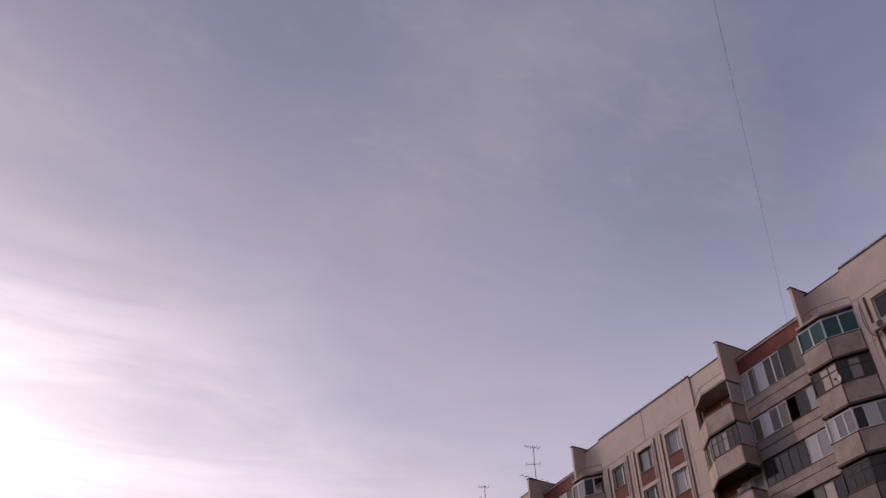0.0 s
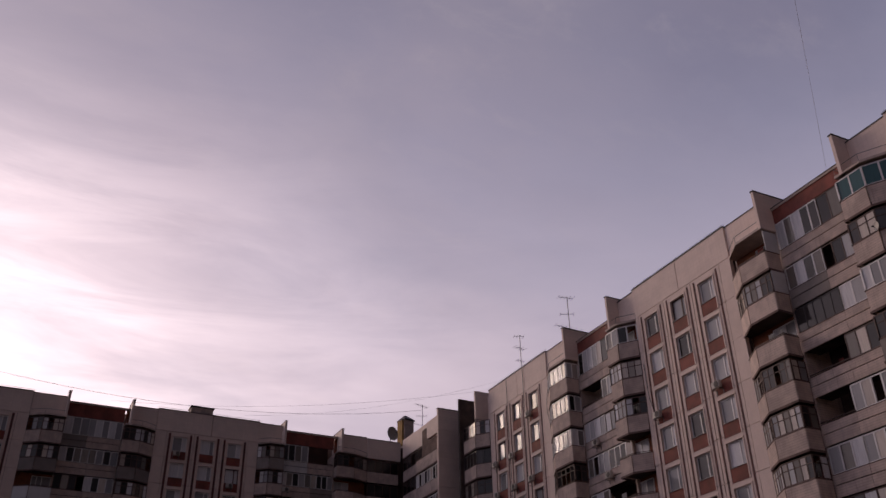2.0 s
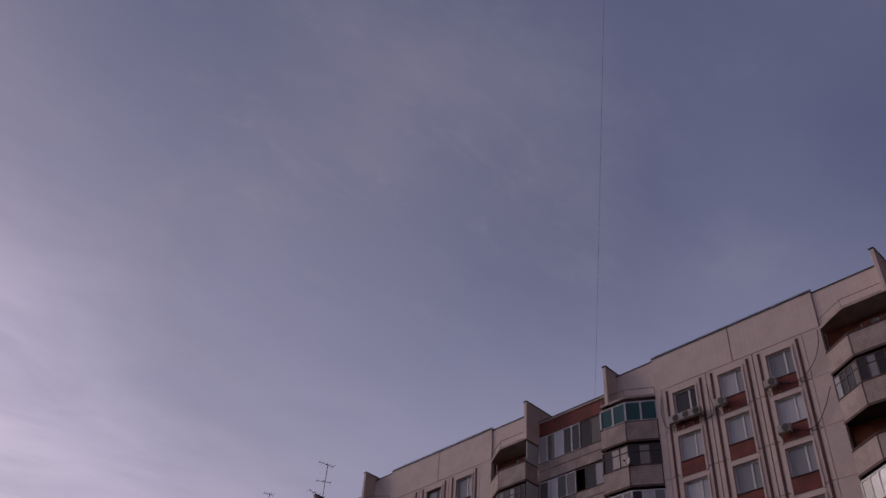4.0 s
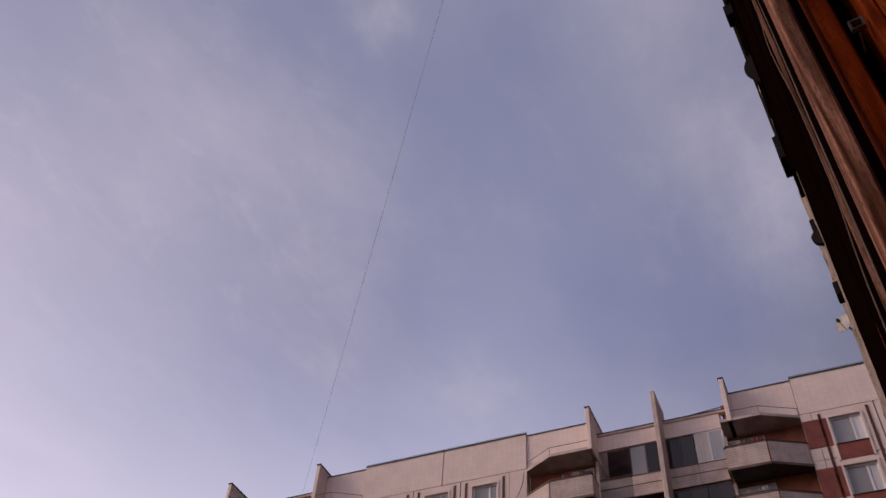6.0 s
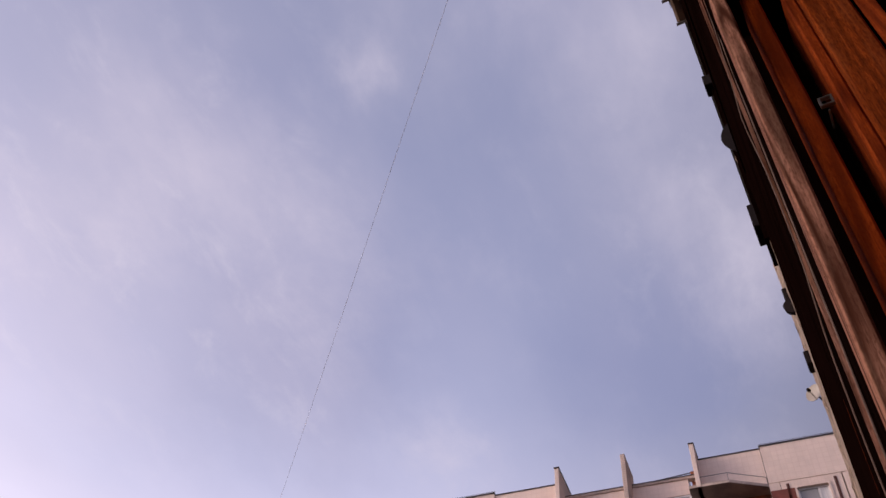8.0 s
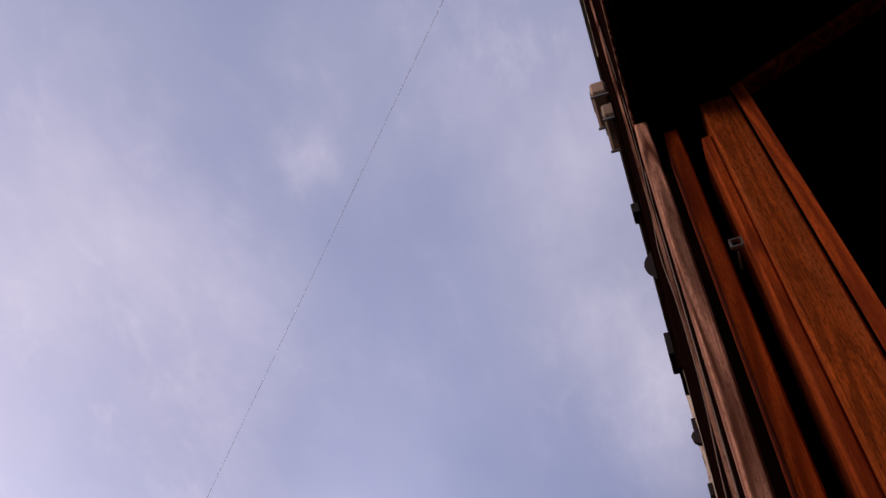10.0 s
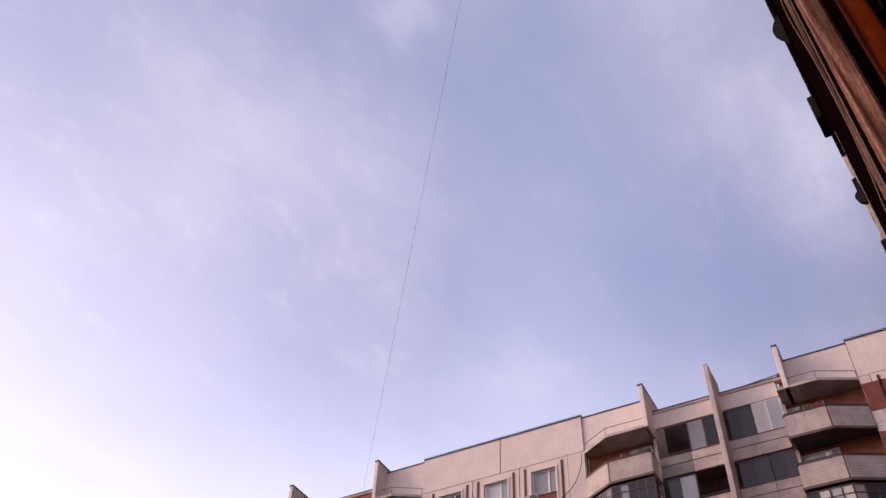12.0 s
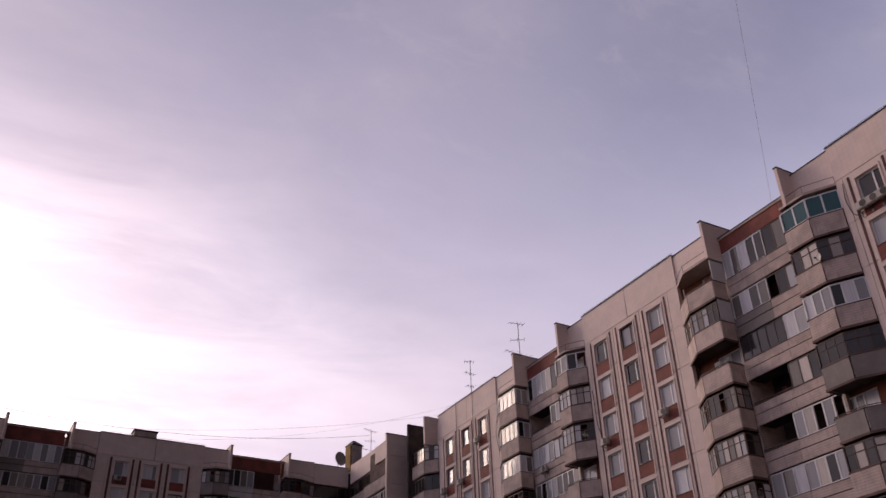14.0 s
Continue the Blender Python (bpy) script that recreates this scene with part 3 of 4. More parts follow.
    zr = floor_z(0) + 4.3 + rise
    part("red_band", boxes((f0 + 0.1, f1 - 0.12, y - 0.2, y, zr - 1.08 - rise, zr - 0.14)), M_RED if middle is None else M_ATTIC, b, "band under the roof edge")
    part("roof_edge", boxes((f0 - lean + 0.12, f1 - 0.12, y - 0.3, y + 0.07, zr - 0.14, zr)), M_CONC, b)
    part("roof_trim", boxes((f0 - lean + 0.12, f1 - 0.12, y - 0.3, y + 0.1, zr, zr + 0.05)), M_CAP, b)


def flat_stretch(b, u_lo, u_hi, centres, bars="pilaster"):
    """Three columns of windows between two groups of balconies, under a plain attic."""
    for k in range(COUNT):
        for u in centres:
            window_bay(b, u, k)
    for u in centres:
        for s in (-1.12, 1.12):
            part("pilaster", WIN[bars], None, b, m=at(u + s, 0, floor_z(COUNT - 1)))
    e0, e1 = centres[0] - 1.465, centres[-1] + 1.465
    z0 = floor_z(0) + FLOOR
    for a, c in ((u_lo, e0), (e1, u_hi)):
        if c - a > 0.05:
            for k in range(COUNT):
                part("facade_panel", boxes((a + 0.01, c - 0.01, -0.3, 0, 0.012, FLOOR - 0.012)), M_TILE, b, m=at(0, 0, floor_z(k)))
    mid = centres[0] + 0.45 * (centres[-1] - centres[0])
    for a, c in ((u_lo, mid), (mid, u_hi)):
        part("attic_panel", boxes((a + 0.03, c - 0.03, -0.3, 0, z0 + 0.02, ROOF - 0.07)), M_ATTIC, b)
    part("joint_backing", boxes((u_lo, u_hi, -0.5, -0.31, 0, ROOF - 0.1)), M_JOINT, b)
    part("roof_edge", boxes((u_lo, u_hi, -0.4, 0.05, ROOF - 0.07, ROOF)), M_CAP, b)
    bm = bmesh.new()
    rod(bm, (u_lo, -0.1, ROOF + 0.16), (u_hi, -0.1, ROOF + 0.16), 0.014, 4)
    n = int((u_hi - u_lo) / 1.6)
    for i in range(n + 1):
        u = u_lo + (u_hi - u_lo) * i / n
        rod(bm, (u, -0.1, ROOF - 0.02), (u, -0.1, ROOF + 0.16), 0.012, 4)
    part("roof_rail", bm, M_METAL, b)


def block(name, m, depth, u0, u1, label):
    b = new(name)
    b.matrix_world = m
    tagged(b, label, "apartment building")
    part("core_wall", boxes((u0, u1, -depth, -REC - 1.52, 0, ROOF - 0.45)), M_CONC, b)
    part("roof", boxes((u0, u1, -depth, -REC - 1.5, ROOF - 0.45, ROOF - 0.3)), M_ROOF, b)
    part("plinth", boxes((u0, u1, -2.4, -0.06, -3.2, BASE + 0.01)), M_CONC, b)
    return b


# the long block: u runs along +y, its front faces -x
A_X = 39.65
m_a = Matrix(((0, -1, 0, A_X), (1, 0, 0, 0), (0, 0, 1, 0), (0, 0, 0, 1)))
block_a = block("apartment_building", m_a, 13.0, -26.0, 93.0, "long beige panel apartment block with red spandrels and bay balconies")
rnd = random.Random(11)
for lo, hi, cs in ((14.12, 24.42, (16.6, 19.55, 22.5)), (37.5, 47.7, (40.0, 42.95, 45.9)), (60.2, 70.5, (62.6, 65.5, 68.4)), (-10.6, -0.4, (-8.3, -5.35, -2.4))):
    flat_stretch(block_a, lo, hi, cs)
TOPS = {(0, 0): ("conc", "teal"), (0, 1): ("conc", "open"), (0, 2): (("conc", "mixed"), ("conc", "pvc")), (1, 1): ("conc", "mixed"), (1, 0): ("conc", "brown"),
        (1, 2): (("conc", "mixed"), ("grey", "pvc")), (2, 0): ("conc", "pvc"), (2, 1): ("conc", "open"), (2, 2): (("conc", "pvc"), ("conc", "dark")),
        (3, 2): (("conc", "brown"), ("conc", "open")), (4, 2): (("conc", "pvc"), ("conc", "open")), (5, 2): (("conc", "pvc"), ("conc", "pvc")), (3, 1): ("conc", "mixed"), (4, 1): ("conc", "mixed"), (5, 1): ("conc", "mixed")}
balcony_group(block_a, 24.42, (27.75, 33.7), 37.5, rnd, special=TOPS)
balcony_group(block_a, 47.7, (50.3, 56.0), 60.2, rnd, special={(0, 0): ("conc", "pvc"), (0, 1): ("conc", "pvc"), (0, 2): (("conc", "mixed"), ("conc", "pvc"))})
balcony_group(block_a, -0.4, (3.4, 10.23), 14.12, rnd, middle=6.56, special={(0, 1): ("conc", "open"), (1, 1): ("conc", "mixed"), (2, 1): ("conc", "open"), (3, 1): ("conc", "pvc"),
              (0, 0): ("conc", "open"), (1, 0): ("conc", "open")})
for k in range(2):
    part("side_sheet", boxes((33.6, 33.645, L_FRONT + 0.08, OUT - 0.02, 1.06, 2.46)), M_WHITE, block_a, "white sheeting on the flank of a bay balcony", m=at(0, 0, floor_z(k)))
for k in range(COUNT):
    part("red_panel", boxes((-1.62, -0.42, 0.003, 0.03, 0.7, 2.32)), M_RED, block_a, "brick-red wall panel beside the balcony", m=at(0, 0, floor_z(k)))
    bay_balcony(block_a, [(74.1, OUT), (71.7, OUT), (70.5, 0.0)], REC + 0.3, floor_z(k), pick(rnd), rnd.random())
part("back_wall", boxes((70.5, 76.0, -REC - 0.5, -REC - 0.3, 0, ROOF - 0.4)), M_INNER_SHADE, block_a)
part("attic_panel", boxes((70.5, 74.1, -0.75, -0.42, floor_z(0) + 2.66, ROOF - 0.25)), M_ATTIC, block_a)
part("roof_fin", boxes((71.5, 71.74, -REC - 1.3, OUT + 0.03, floor_z(0) + 2.6, ROOF + 0.2)), M_ATTIC, block_a)
# end fin wears the same darkened slab colour
part("end_fin", boxes((74.2, 74.45, -2.0, 1.3, 0, ROOF + 0.25)), M_SLAB_SHADE, block_a)
for k in range(COUNT):
    z = floor_z(k)
    part("end_panel", boxes((76.15, 76.45, -1.5, 2.65, z + 0.012, z + FLOOR - 0.012)), M_TILE, block_a, m=at(0, 0, 0))
part("end_attic", boxes((76.15, 76.45, -1.5, 2.65, floor_z(0) + FLOOR + 0.012, ROOF - 0.25)), M_ATTIC, block_a)
part("end_backing", boxes((76.46, 82.4, -2.0, 1.5, 0, ROOF - 0.5)), M_JOINT, block_a)
part("end_roof_edge", boxes((76.1, 76.5, -1.5, 2.7, ROOF - 0.25, ROOF - 0.19)), M_CAP, block_a)
part("end_roof_fin", boxes((76.5, 78.9, 2.3, 2.6, floor_z(0) + 2.6, ROOF - 0.85)), M_ATTIC, block_a)
for k in range(COUNT):
    st = pick(rnd)
    bay_balcony(block_a, [(82.5, 1.2), (81.6, 2.5), (76.5, 2.5)], -1.0, floor_z(k), st, rnd.random())
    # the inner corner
    c = part("corner_loggia", boxes((82.4, 93.8, -2.0, -1.35, -0.16, 0.02)), M_SLAB_SHADE, block_a, m=at(0, 0, floor_z(k) + 2.65))
    part("parapet", boxes((82.4, 93.7, -1.4, -1.3, -0.2, 1.0)), M_CONC, c)
    glazing(c, [(93.7, -1.32), (84.0, -1.32)], 1.0, 2.45, M_BROWNF, M_PANEDARK, 1.1, rnd)
part("corner_back_wall", boxes((82.4, 96.0, -3.0, -2.4, 0, ROOF + 2.0)), M_INNER_SHADE, block_a)
part("corner_attic", boxes((82.4, 93.9, -1.6, -1.32, floor_z(0) + 5.3, ROOF + 2.3)), M_ATTIC, block_a)

# the cross block: u runs along -x, its front faces -y
B_Y, B_UP = 95.14, 2.65
m_b = Matrix(((-1, 0, 0, 0), (0, -1, 0, B_Y), (0, 0, 1, B_UP), (0, 0, 0, 1)))
block_b = block("apartment_building", m_b, 13.0, -46.0, 60.0, "beige panel apartment block with red bands closing the courtyard")
for lo, hi, cs in ((-24.1, -13.0, (-21.5, -18.58, -15.65)), (-0.6, 10.2, (1.95, 4.9, 7.85))):
    flat_stretch(block_b, lo, hi, cs, "pilaster_wide")
balcony_group(block_b, -13.0, (-9.8, -3.95), -0.6, rnd, rise=0.4)
balcony_group(block_b, -37.0, (-33.1, -26.85), -24.1, rnd, special={(0, 2): (("conc", "open"), ("white", "pvc"))}, rise=0.4)
balcony_group(block_b, 10.2, (13.5, 19.7), 23.0, rnd, rise=0.4)
for k in range(COUNT):
    c = part("corner_loggia", boxes((-41.0, -37.0, -1.0, 0.05, -0.16, 0.02)), M_SLAB_SHADE, block_b, m=at(0, 0, floor_z(k)))
    part("parapet", boxes((-40.9, -37.02, -0.05, 0.08, -0.2, 1.0)), M_CONC, c)
    glazing(c, [(-37.1, 0.0), (-40.9, 0.0)], 1.0, 2.45, M_BROWNF, M_PANEDARK, 1.0, rnd)
part("corner_back_wall", boxes((-43.0, -37.0, -1.6, -1.4, 0, ROOF - 0.4)), M_INNER_SHADE, block_b)
part("corner_attic", boxes((-41.2, -37.0, -0.3, 0.06, floor_z(0) + 2.62, ROOF - 0.3)), M_ATTIC, block_b)
part("corner_roof_edge", boxes((-41.2, -37.0, -0.4, 0.1, ROOF - 0.3, ROOF - 0.24)), M_CAP, block_b)

# ---- things on the facades and roofs ----


def place_a(u, v, z, turn=0):
    return m_a @ at(u, v, z) @ pose(0, 0, 0, 0, 0, turn)


def place_b(u, v, z, turn=0):
    return m_b @ at(u, v, z) @ pose(0, 0, 0, 0, 0, turn)


# tan casing with its unlit look put into the colour
M_AC_SHADED = material("air_conditioner_shaded_tan", (0.24, 0.16, 0.12), 0.7, 0.15, streak=0.3, spec=0.1)


def make_air_conditioner(casing=None):
    """Outdoor unit: origin at the middle of its back, facing +y."""
    ob = new("air_conditioner")
    part("casing", boxes((-0.36, 0.36, 0.12, 0.4, -0.24, 0.24)), casing or M_AC, ob, bevel=0.04)
    bm = bmesh.new()
    bmesh.ops.create_circle(bm, cap_ends=True, radius=0.2, segments=20, matrix=Matrix.Translation((-0.1, 0.404, 0)) @ Matrix.Rotation(radians(90), 4, "X"))
    ext = bmesh.ops.extrude_face_region(bm, geom=bm.faces[:])
    for v in (g for g in ext["geom"] if isinstance(g, bmesh.types.BMVert)):
        v.co.y += 0.012
    part("fan_grille", bm, M_GRILLE, ob, "grey round fan grille")
    for x in (-0.3, 0.3):
        part("bracket", boxes((x - 0.02, x + 0.02, 0.0, 0.42, -0.31, -0.272), (x - 0.02, x + 0.02, 0.0, 0.03, -0.6, -0.312)), M_METAL, ob)
    return tagged(ob, "white outdoor air conditioner unit on steel wall brackets", "air conditioner", "facade air conditioners")


ac = make_air_conditioner()
spots = [(23.1, 0, -1), (22.45, 0, -1), (21.8, 0, -1), (20.2, 0, -1), (17.2, 0, -1), (17.0, 1, -1), (40.35, 2, -1), (46.4, 2, -1), (69.3, 1, -1), (66.3, 1, -1), (63.2, 0, -1),
         (69.2, 2, -1), (66.2, 2, -1), (63.3, 2, -1), (63.1, 3, -1), (40.4, 5, -1)]
for i, (u, k, _) in enumerate(spots):
    m = place_a(u, 0.04, floor_z(k) + 0.42)
    if i:
        copy_thing(ac, m)
    else:
        ac.matrix_world = m
for u, v, k in ((-21.3, 0.04, 1), (-15.4, 0.04, 0), (-27.2, 0.95, 1), (30.0, 0.0, 1)):
    copy_thing(ac, place_b(u, v, floor_z(k) + 0.42))
for u, k in ((54.2, 2), (53.0, 3), (55.0, 4)):
    copy_thing(ac, place_a(u, L_FRONT + 0.05, floor_z(k) + 0.8))


def make_dish(radius, arm=True):
    """Satellite dish facing +y, origin at its wall mount."""
    ob = new("satellite_dish")
    bm = bmesh.new()
    rings, seg = 5, 20
    for side in (0, 1):
        grid = []
        for r in range(rings + 1):
            q = radius * r / rings
            grid.append([bm.verts.new((q * math.cos(k * math.tau / seg), 0.25 + 0.22 * (q / radius) ** 2 * radius - side * 0.012, q * math.sin(k * math.tau / seg))) for k in range(seg)])
        for r in range(rings):
            for k in range(seg):
                j = (k + 1) % seg
                if r == 0:
                    if k % 2 == 0:
                        bm.faces.new((grid[0][k], grid[1][k], grid[1][j]))
                    else:
                        bm.faces.new((grid[0][k], grid[1][k], grid[1][j]))
                else:
                    bm.faces.new((grid[r][k], grid[r + 1][k], grid[r + 1][j], grid[r][j]))
    bmesh.ops.remove_doubles(bm, verts=bm.verts[:], dist=0.0005)
    part("reflector", bm, M_AC, ob)
    bm = bmesh.new()
    rod(bm, (0, 0, -0.1), (0, 0.24, 0), 0.025)
    part("mount", bm, M_METAL, ob)
    bm = bmesh.new()
    rod(bm, (0, 0.25, -radius * 0.9), (0, 0.25 + radius, -radius * 0.1), 0.012)
    part("feed_arm", bm, M_METAL, ob)
    part("feed_head", boxes((-0.03, 0.03, 0.2 + radius, 0.3 + radius, -radius * 0.1 - 0.03, -radius * 0.1 + 0.04)), M_DARK, ob)
    return ob


dish = tagged(make_dish(0.25), "small grey satellite dish fixed to a balcony parapet", "satellite dish")
dish.matrix_world = place_a(25.8, 0.95, floor_z(1) + 1.15, -20)
copy_thing(dish, place_a(50.9, 0.95, floor_z(4) + 1.2, -30))


def make_antenna(height, arms):
    """A roof mast with yagi booms."""
    ob = new("roof_antenna")
    bm = bmesh.new()
    rod(bm, (0, 0, 0), (0, 0, height), 0.036)
    part("mast", bm, M_METAL, ob)
    for z, length, turn, n in arms:
        d = Vector((math.cos(radians(turn)), math.sin(radians(turn)), 0))
        bm = bmesh.new()
        rod(bm, Vector((0, 0, z)) - d * length * 0.4, Vector((0, 0, z)) + d * length * 0.6, 0.022)
        e = Vector((-d.y, d.x, 0))
        boom = part("boom", bm, M_METAL, ob)
        for k in range(n):
            c = Vector((0, 0, z)) + d * length * (k / max(1, n - 1) - 0.4)
            w = 0.42 - 0.03 * k
            bm = bmesh.new()
            rod(bm, c - e * w, c + e * w, 0.015, 4)
            part("element", bm, M_METAL, boom)
    return tagged(ob, "thin metal television antenna mast on the roof", "antenna", "roof antennas")


ant = make_antenna(5.1, ((4.95, 0.9, 70, 4), (3.7, 1.2, 100, 4), (2.4, 0.8, 90, 4)))
ant.matrix_world = place_a(67.2, -1.85, ROOF - 0.3)
ant2 = make_antenna(5.3, ((5.2, 1.4, 80, 5), (3.6, 1.2, 60, 3), (2.2, 2.6, 95, 6)))
ant2.matrix_world = place_a(58.8, -1.85, ROOF - 0.3)
ant3 = make_antenna(5.9, ((5.7, 2.0, 20, 6), (4.4, 1.2, -20, 4), (3.2, 2.2, 10, 5)))
ant3.matrix_world = place_b(-44.8, -1.5, ROOF - 0.3)


def roof_house(name, w, d, h, mat, roof_mat, pitched):
    ob = new(name)
    part("wall", boxes((-w / 2, w / 2, -d / 2, d / 2, 0, h)), mat, ob, bevel=0.01)
    bm = bmesh.new()
    if pitched:
        box(bm, -w / 2 - 0.15, w / 2 + 0.15, -d / 2 - 0.15, d / 2 + 0.15, h, h + 0.08)
        ring = [bm.verts.new((sx * (w / 2 + 0.15), sy * (d / 2 + 0.15), h + 0.08)) for sx, sy in ((-1, -1), (1, -1), (1, 1), (-1, 1))]
        tip = [bm.verts.new((sx * 0.25, 0, h + 0.75)) for sx in (-1, 1)]
        bm.faces.new((ring[0], ring[1], tip[1], tip[0])), bm.faces.new((ring[2], ring[3], tip[0], tip[1]))
        bm.faces.new((ring[1], ring[2], tip[1])), bm.faces.new((ring[3], ring[0], tip[0]))
    else:
        box(bm, -w / 2 - 0.1, w / 2 + 0.1, -d / 2 - 0.1, d / 2 + 0.1, h, h + 0.14)
    part("cap", bm, roof_mat, ob)
    return ob


vent = tagged(roof_house("roof_vent", 2.4, 1.4, 1.25, M_CONC, M_CAP, False), "square concrete vent shaft with dark metal cap", "roof vent")
vent.matrix_world = place_b(-17.75, -1.6, ROOF - 0.3)
hut = tagged(roof_house("roof_hatch_house", 1.35, 1.35, 3.5, M_CONC, M_CAP, True), "pale roof housing with black hipped roof and sunlit side painted ochre", "roof housing")
hut.matrix_world = place_b(-42.75, -1.9, ROOF - 0.3, 12)
# sunlight on one side of the housing, added as an ochre strip
part("corner_strip", boxes((0.69, 0.95, -0.5, 0.5, 0.3, 3.4)), M_SUNLIT, hut, "ochre strip standing for the sunlit side")
big = tagged(make_dish(0.85), "large round grey satellite dish on the flat roof", "satellite dish")
bm = bmesh.new()
rod(bm, (0, 0, -0.1), (0, 0, -1.62), 0.05)
part("pole", bm, M_METAL, big)
big.matrix_world = place_b(-40.6, -1.7, ROOF + 1.25, 18)


def cable(name, a, c, sag, r, label, mat=None):
    """A hanging wire from a to c."""
    cu = bpy.data.curves.new(name, "CURVE")
    cu.dimensions, cu.bevel_depth, cu.bevel_resolution = "3D", r, 1
    sp = cu.splines.new("POLY")
    n = 28
    sp.points.add(n)
    a, c = Vector(a), Vector(c)
    for i in range(n + 1):
        t = i / n
        sp.points[i].co = (*(a.lerp(c, t) - Vector((0, 0, 4 * sag * t * (1 - t)))), 1)
    cu.materials.append(mat or M_WIRE)
    tagged(new(name, cu), label, "cable", "overhead cables")


cable("overhead_cable", (-30.0, 92.0, 19 + 40.0), (42.5, 92.0, 19 + 36.9), 4.9, 0.016, "thin black cable sagging between the roofs")
cable("overhead_cable", (8.0, 94.0, 19 + 33.6), (41.3, 70.0, ROOF + 0.4), 1.2, 0.008, "thin grey cable running from roof to roof", M_SKYWIRE)
cable("overhead_cable", (22.0, 94.0, 19 + 34.0), (41.3, 66.0, ROOF + 0.4), 1.2, 0.007, "thin grey cable running from roof to roof", M_SKYWIRE)
cable("facade_cable", (A_X - 0.06, 64.05, ROOF + 0.1), (A_X - 0.07, 64.2, ROOF - 14.0), 0.02, 0.02, "black cable hanging down the facade from the roof")
cable("overhead_cable", (0.97, -2.02, 19 + 32.5), (42.9, 31.1, 19 + 32.6), 0.5, 0.0078, "single thin wire crossing high over the courtyard", M_SKYWIRE)
for i in range(3):
    cable("overhead_cable", (41.2, 9.5 - 1.2 * i, 50.2), (41.6, -16.0, 52.5 + 0.5 * i), 0.25, 0.014, "thin wire strung along the roof edge")

bm = bmesh.new()
bmesh.ops.create_icosphere(bm, subdivisions=2, radius=0.24)
for v in bm.verts:
    v.co.z *= 1.15
    v.co += v.co.normalized() * 0.04 * noise.noise(v.co * 6)
M_LIME = material("lime_fabric", (0.45, 0.52, 0.05), 0.8, 0.15)
lantern = tagged(part("hanging_lantern", bm, M_LIME), "lime yellow paper lantern hanging in a balcony", "lantern")
lantern.matrix_world = place_a(26.6, 0.5, floor_z(3) + 1.95)

# ---- the block that the camera leans out of ----
# Own facade: s runs along it away from the eye, o is outwards, z over the eye.
OWN_AZ = 96.0
e1 = Vector((math.sin(radians(OWN_AZ)), math.cos(radians(OWN_AZ)), 0))
e2 = Vector((-e1.y, e1.x, 0))
m_own = Matrix(((e1.x, e2.x, 0, EYE.x), (e1.y, e2.y, 0, EYE.y), (0, 0, 1, EYE.z), (0, 0, 0, 1)))
FACE = -0.03
own = new("own_apartment_building")
own.matrix_world = m_own
tagged(own, "weathered panel apartment block seen along its own facade", "apartment building")
S0, S1, ZB, ZT = -9.0, 25.0, -19.0, 30.0
HEAD = 1.50


def chipped(s0, s1, o0, o1, z0, z1, rough, seed, mat, name="facade_panel"):
    """A concrete panel with an uneven, chipped outer edge."""
    bm = bmesh.new()
    ns, nz = max(1, int((s1 - s0) / 0.6)), max(2, int((z1 - z0) / 0.12))
    grid = []
    for i in range(ns + 1):
        col = []
        for j in range(nz + 1):
            p = Vector((s0 + (s1 - s0) * i / ns, 0, z0 + (z1 - z0) * j / nz))
            k = noise.noise(p * 3.1 + Vector((seed, 0, 0))) + 0.6 * noise.noise(p * 9.0)
            col.append(bm.verts.new((p.x, o1 + rough * k, p.z)))
        grid.append(col)
    for i in range(ns):
        for j in range(nz):
            bm.faces.new((grid[i][j], grid[i + 1][j], grid[i + 1][j + 1], grid[i][j + 1]))
    rim = [grid[i][0] for i in range(ns + 1)] + [grid[ns][j] for j in range(1, nz + 1)] + [grid[i][nz] for i in range(ns - 1, -1, -1)] + [grid[0][j] for j in range(nz - 1, 0, -1)]
    back = [bm.verts.new((v.co.x, o0, v.co.z)) for v in rim]
    for i in range(len(rim)):
        j = (i + 1) % len(rim)
        bm.faces.new((rim[j], rim[i], back[i], back[j]))
    bm.faces.new(back)
    return part(name, bm, mat, own)


# wall with its window opening, and the rooms behind it closed off
part("outer_wall", boxes((S0, -0.9, -0.42, FACE - 0.02, ZB, ZT), (-0.9, 0.86, -0.42, FACE - 0.02, ZB, -0.75), (-0.9, 0.86, -0.42, FACE - 0.02, HEAD + 0.06, ZT),
                         (0.86, S1, -0.42, FACE - 0.02, ZB, ZT)), M_OWN, own)
# room shell is coloured near-black for its unlit inside
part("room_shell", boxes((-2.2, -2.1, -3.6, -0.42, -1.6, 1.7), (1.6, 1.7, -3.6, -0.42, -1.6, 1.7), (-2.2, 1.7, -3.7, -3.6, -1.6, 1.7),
                         (-2.2, 1.7, -3.6, -0.42, -1.7, -1.6), (-2.2, 1.7, -3.6, -0.42, HEAD + 0.2, HEAD + 0.3)), M_W_SHADE, own)
part("rear_wall", boxes((S0, S1, -12.0, -3.75, ZB, ZT)), M_OWN, own)
part("roof", boxes((S0, S1, -12.0, 0.1, ZT, ZT + 0.3)), M_ROOF, own)
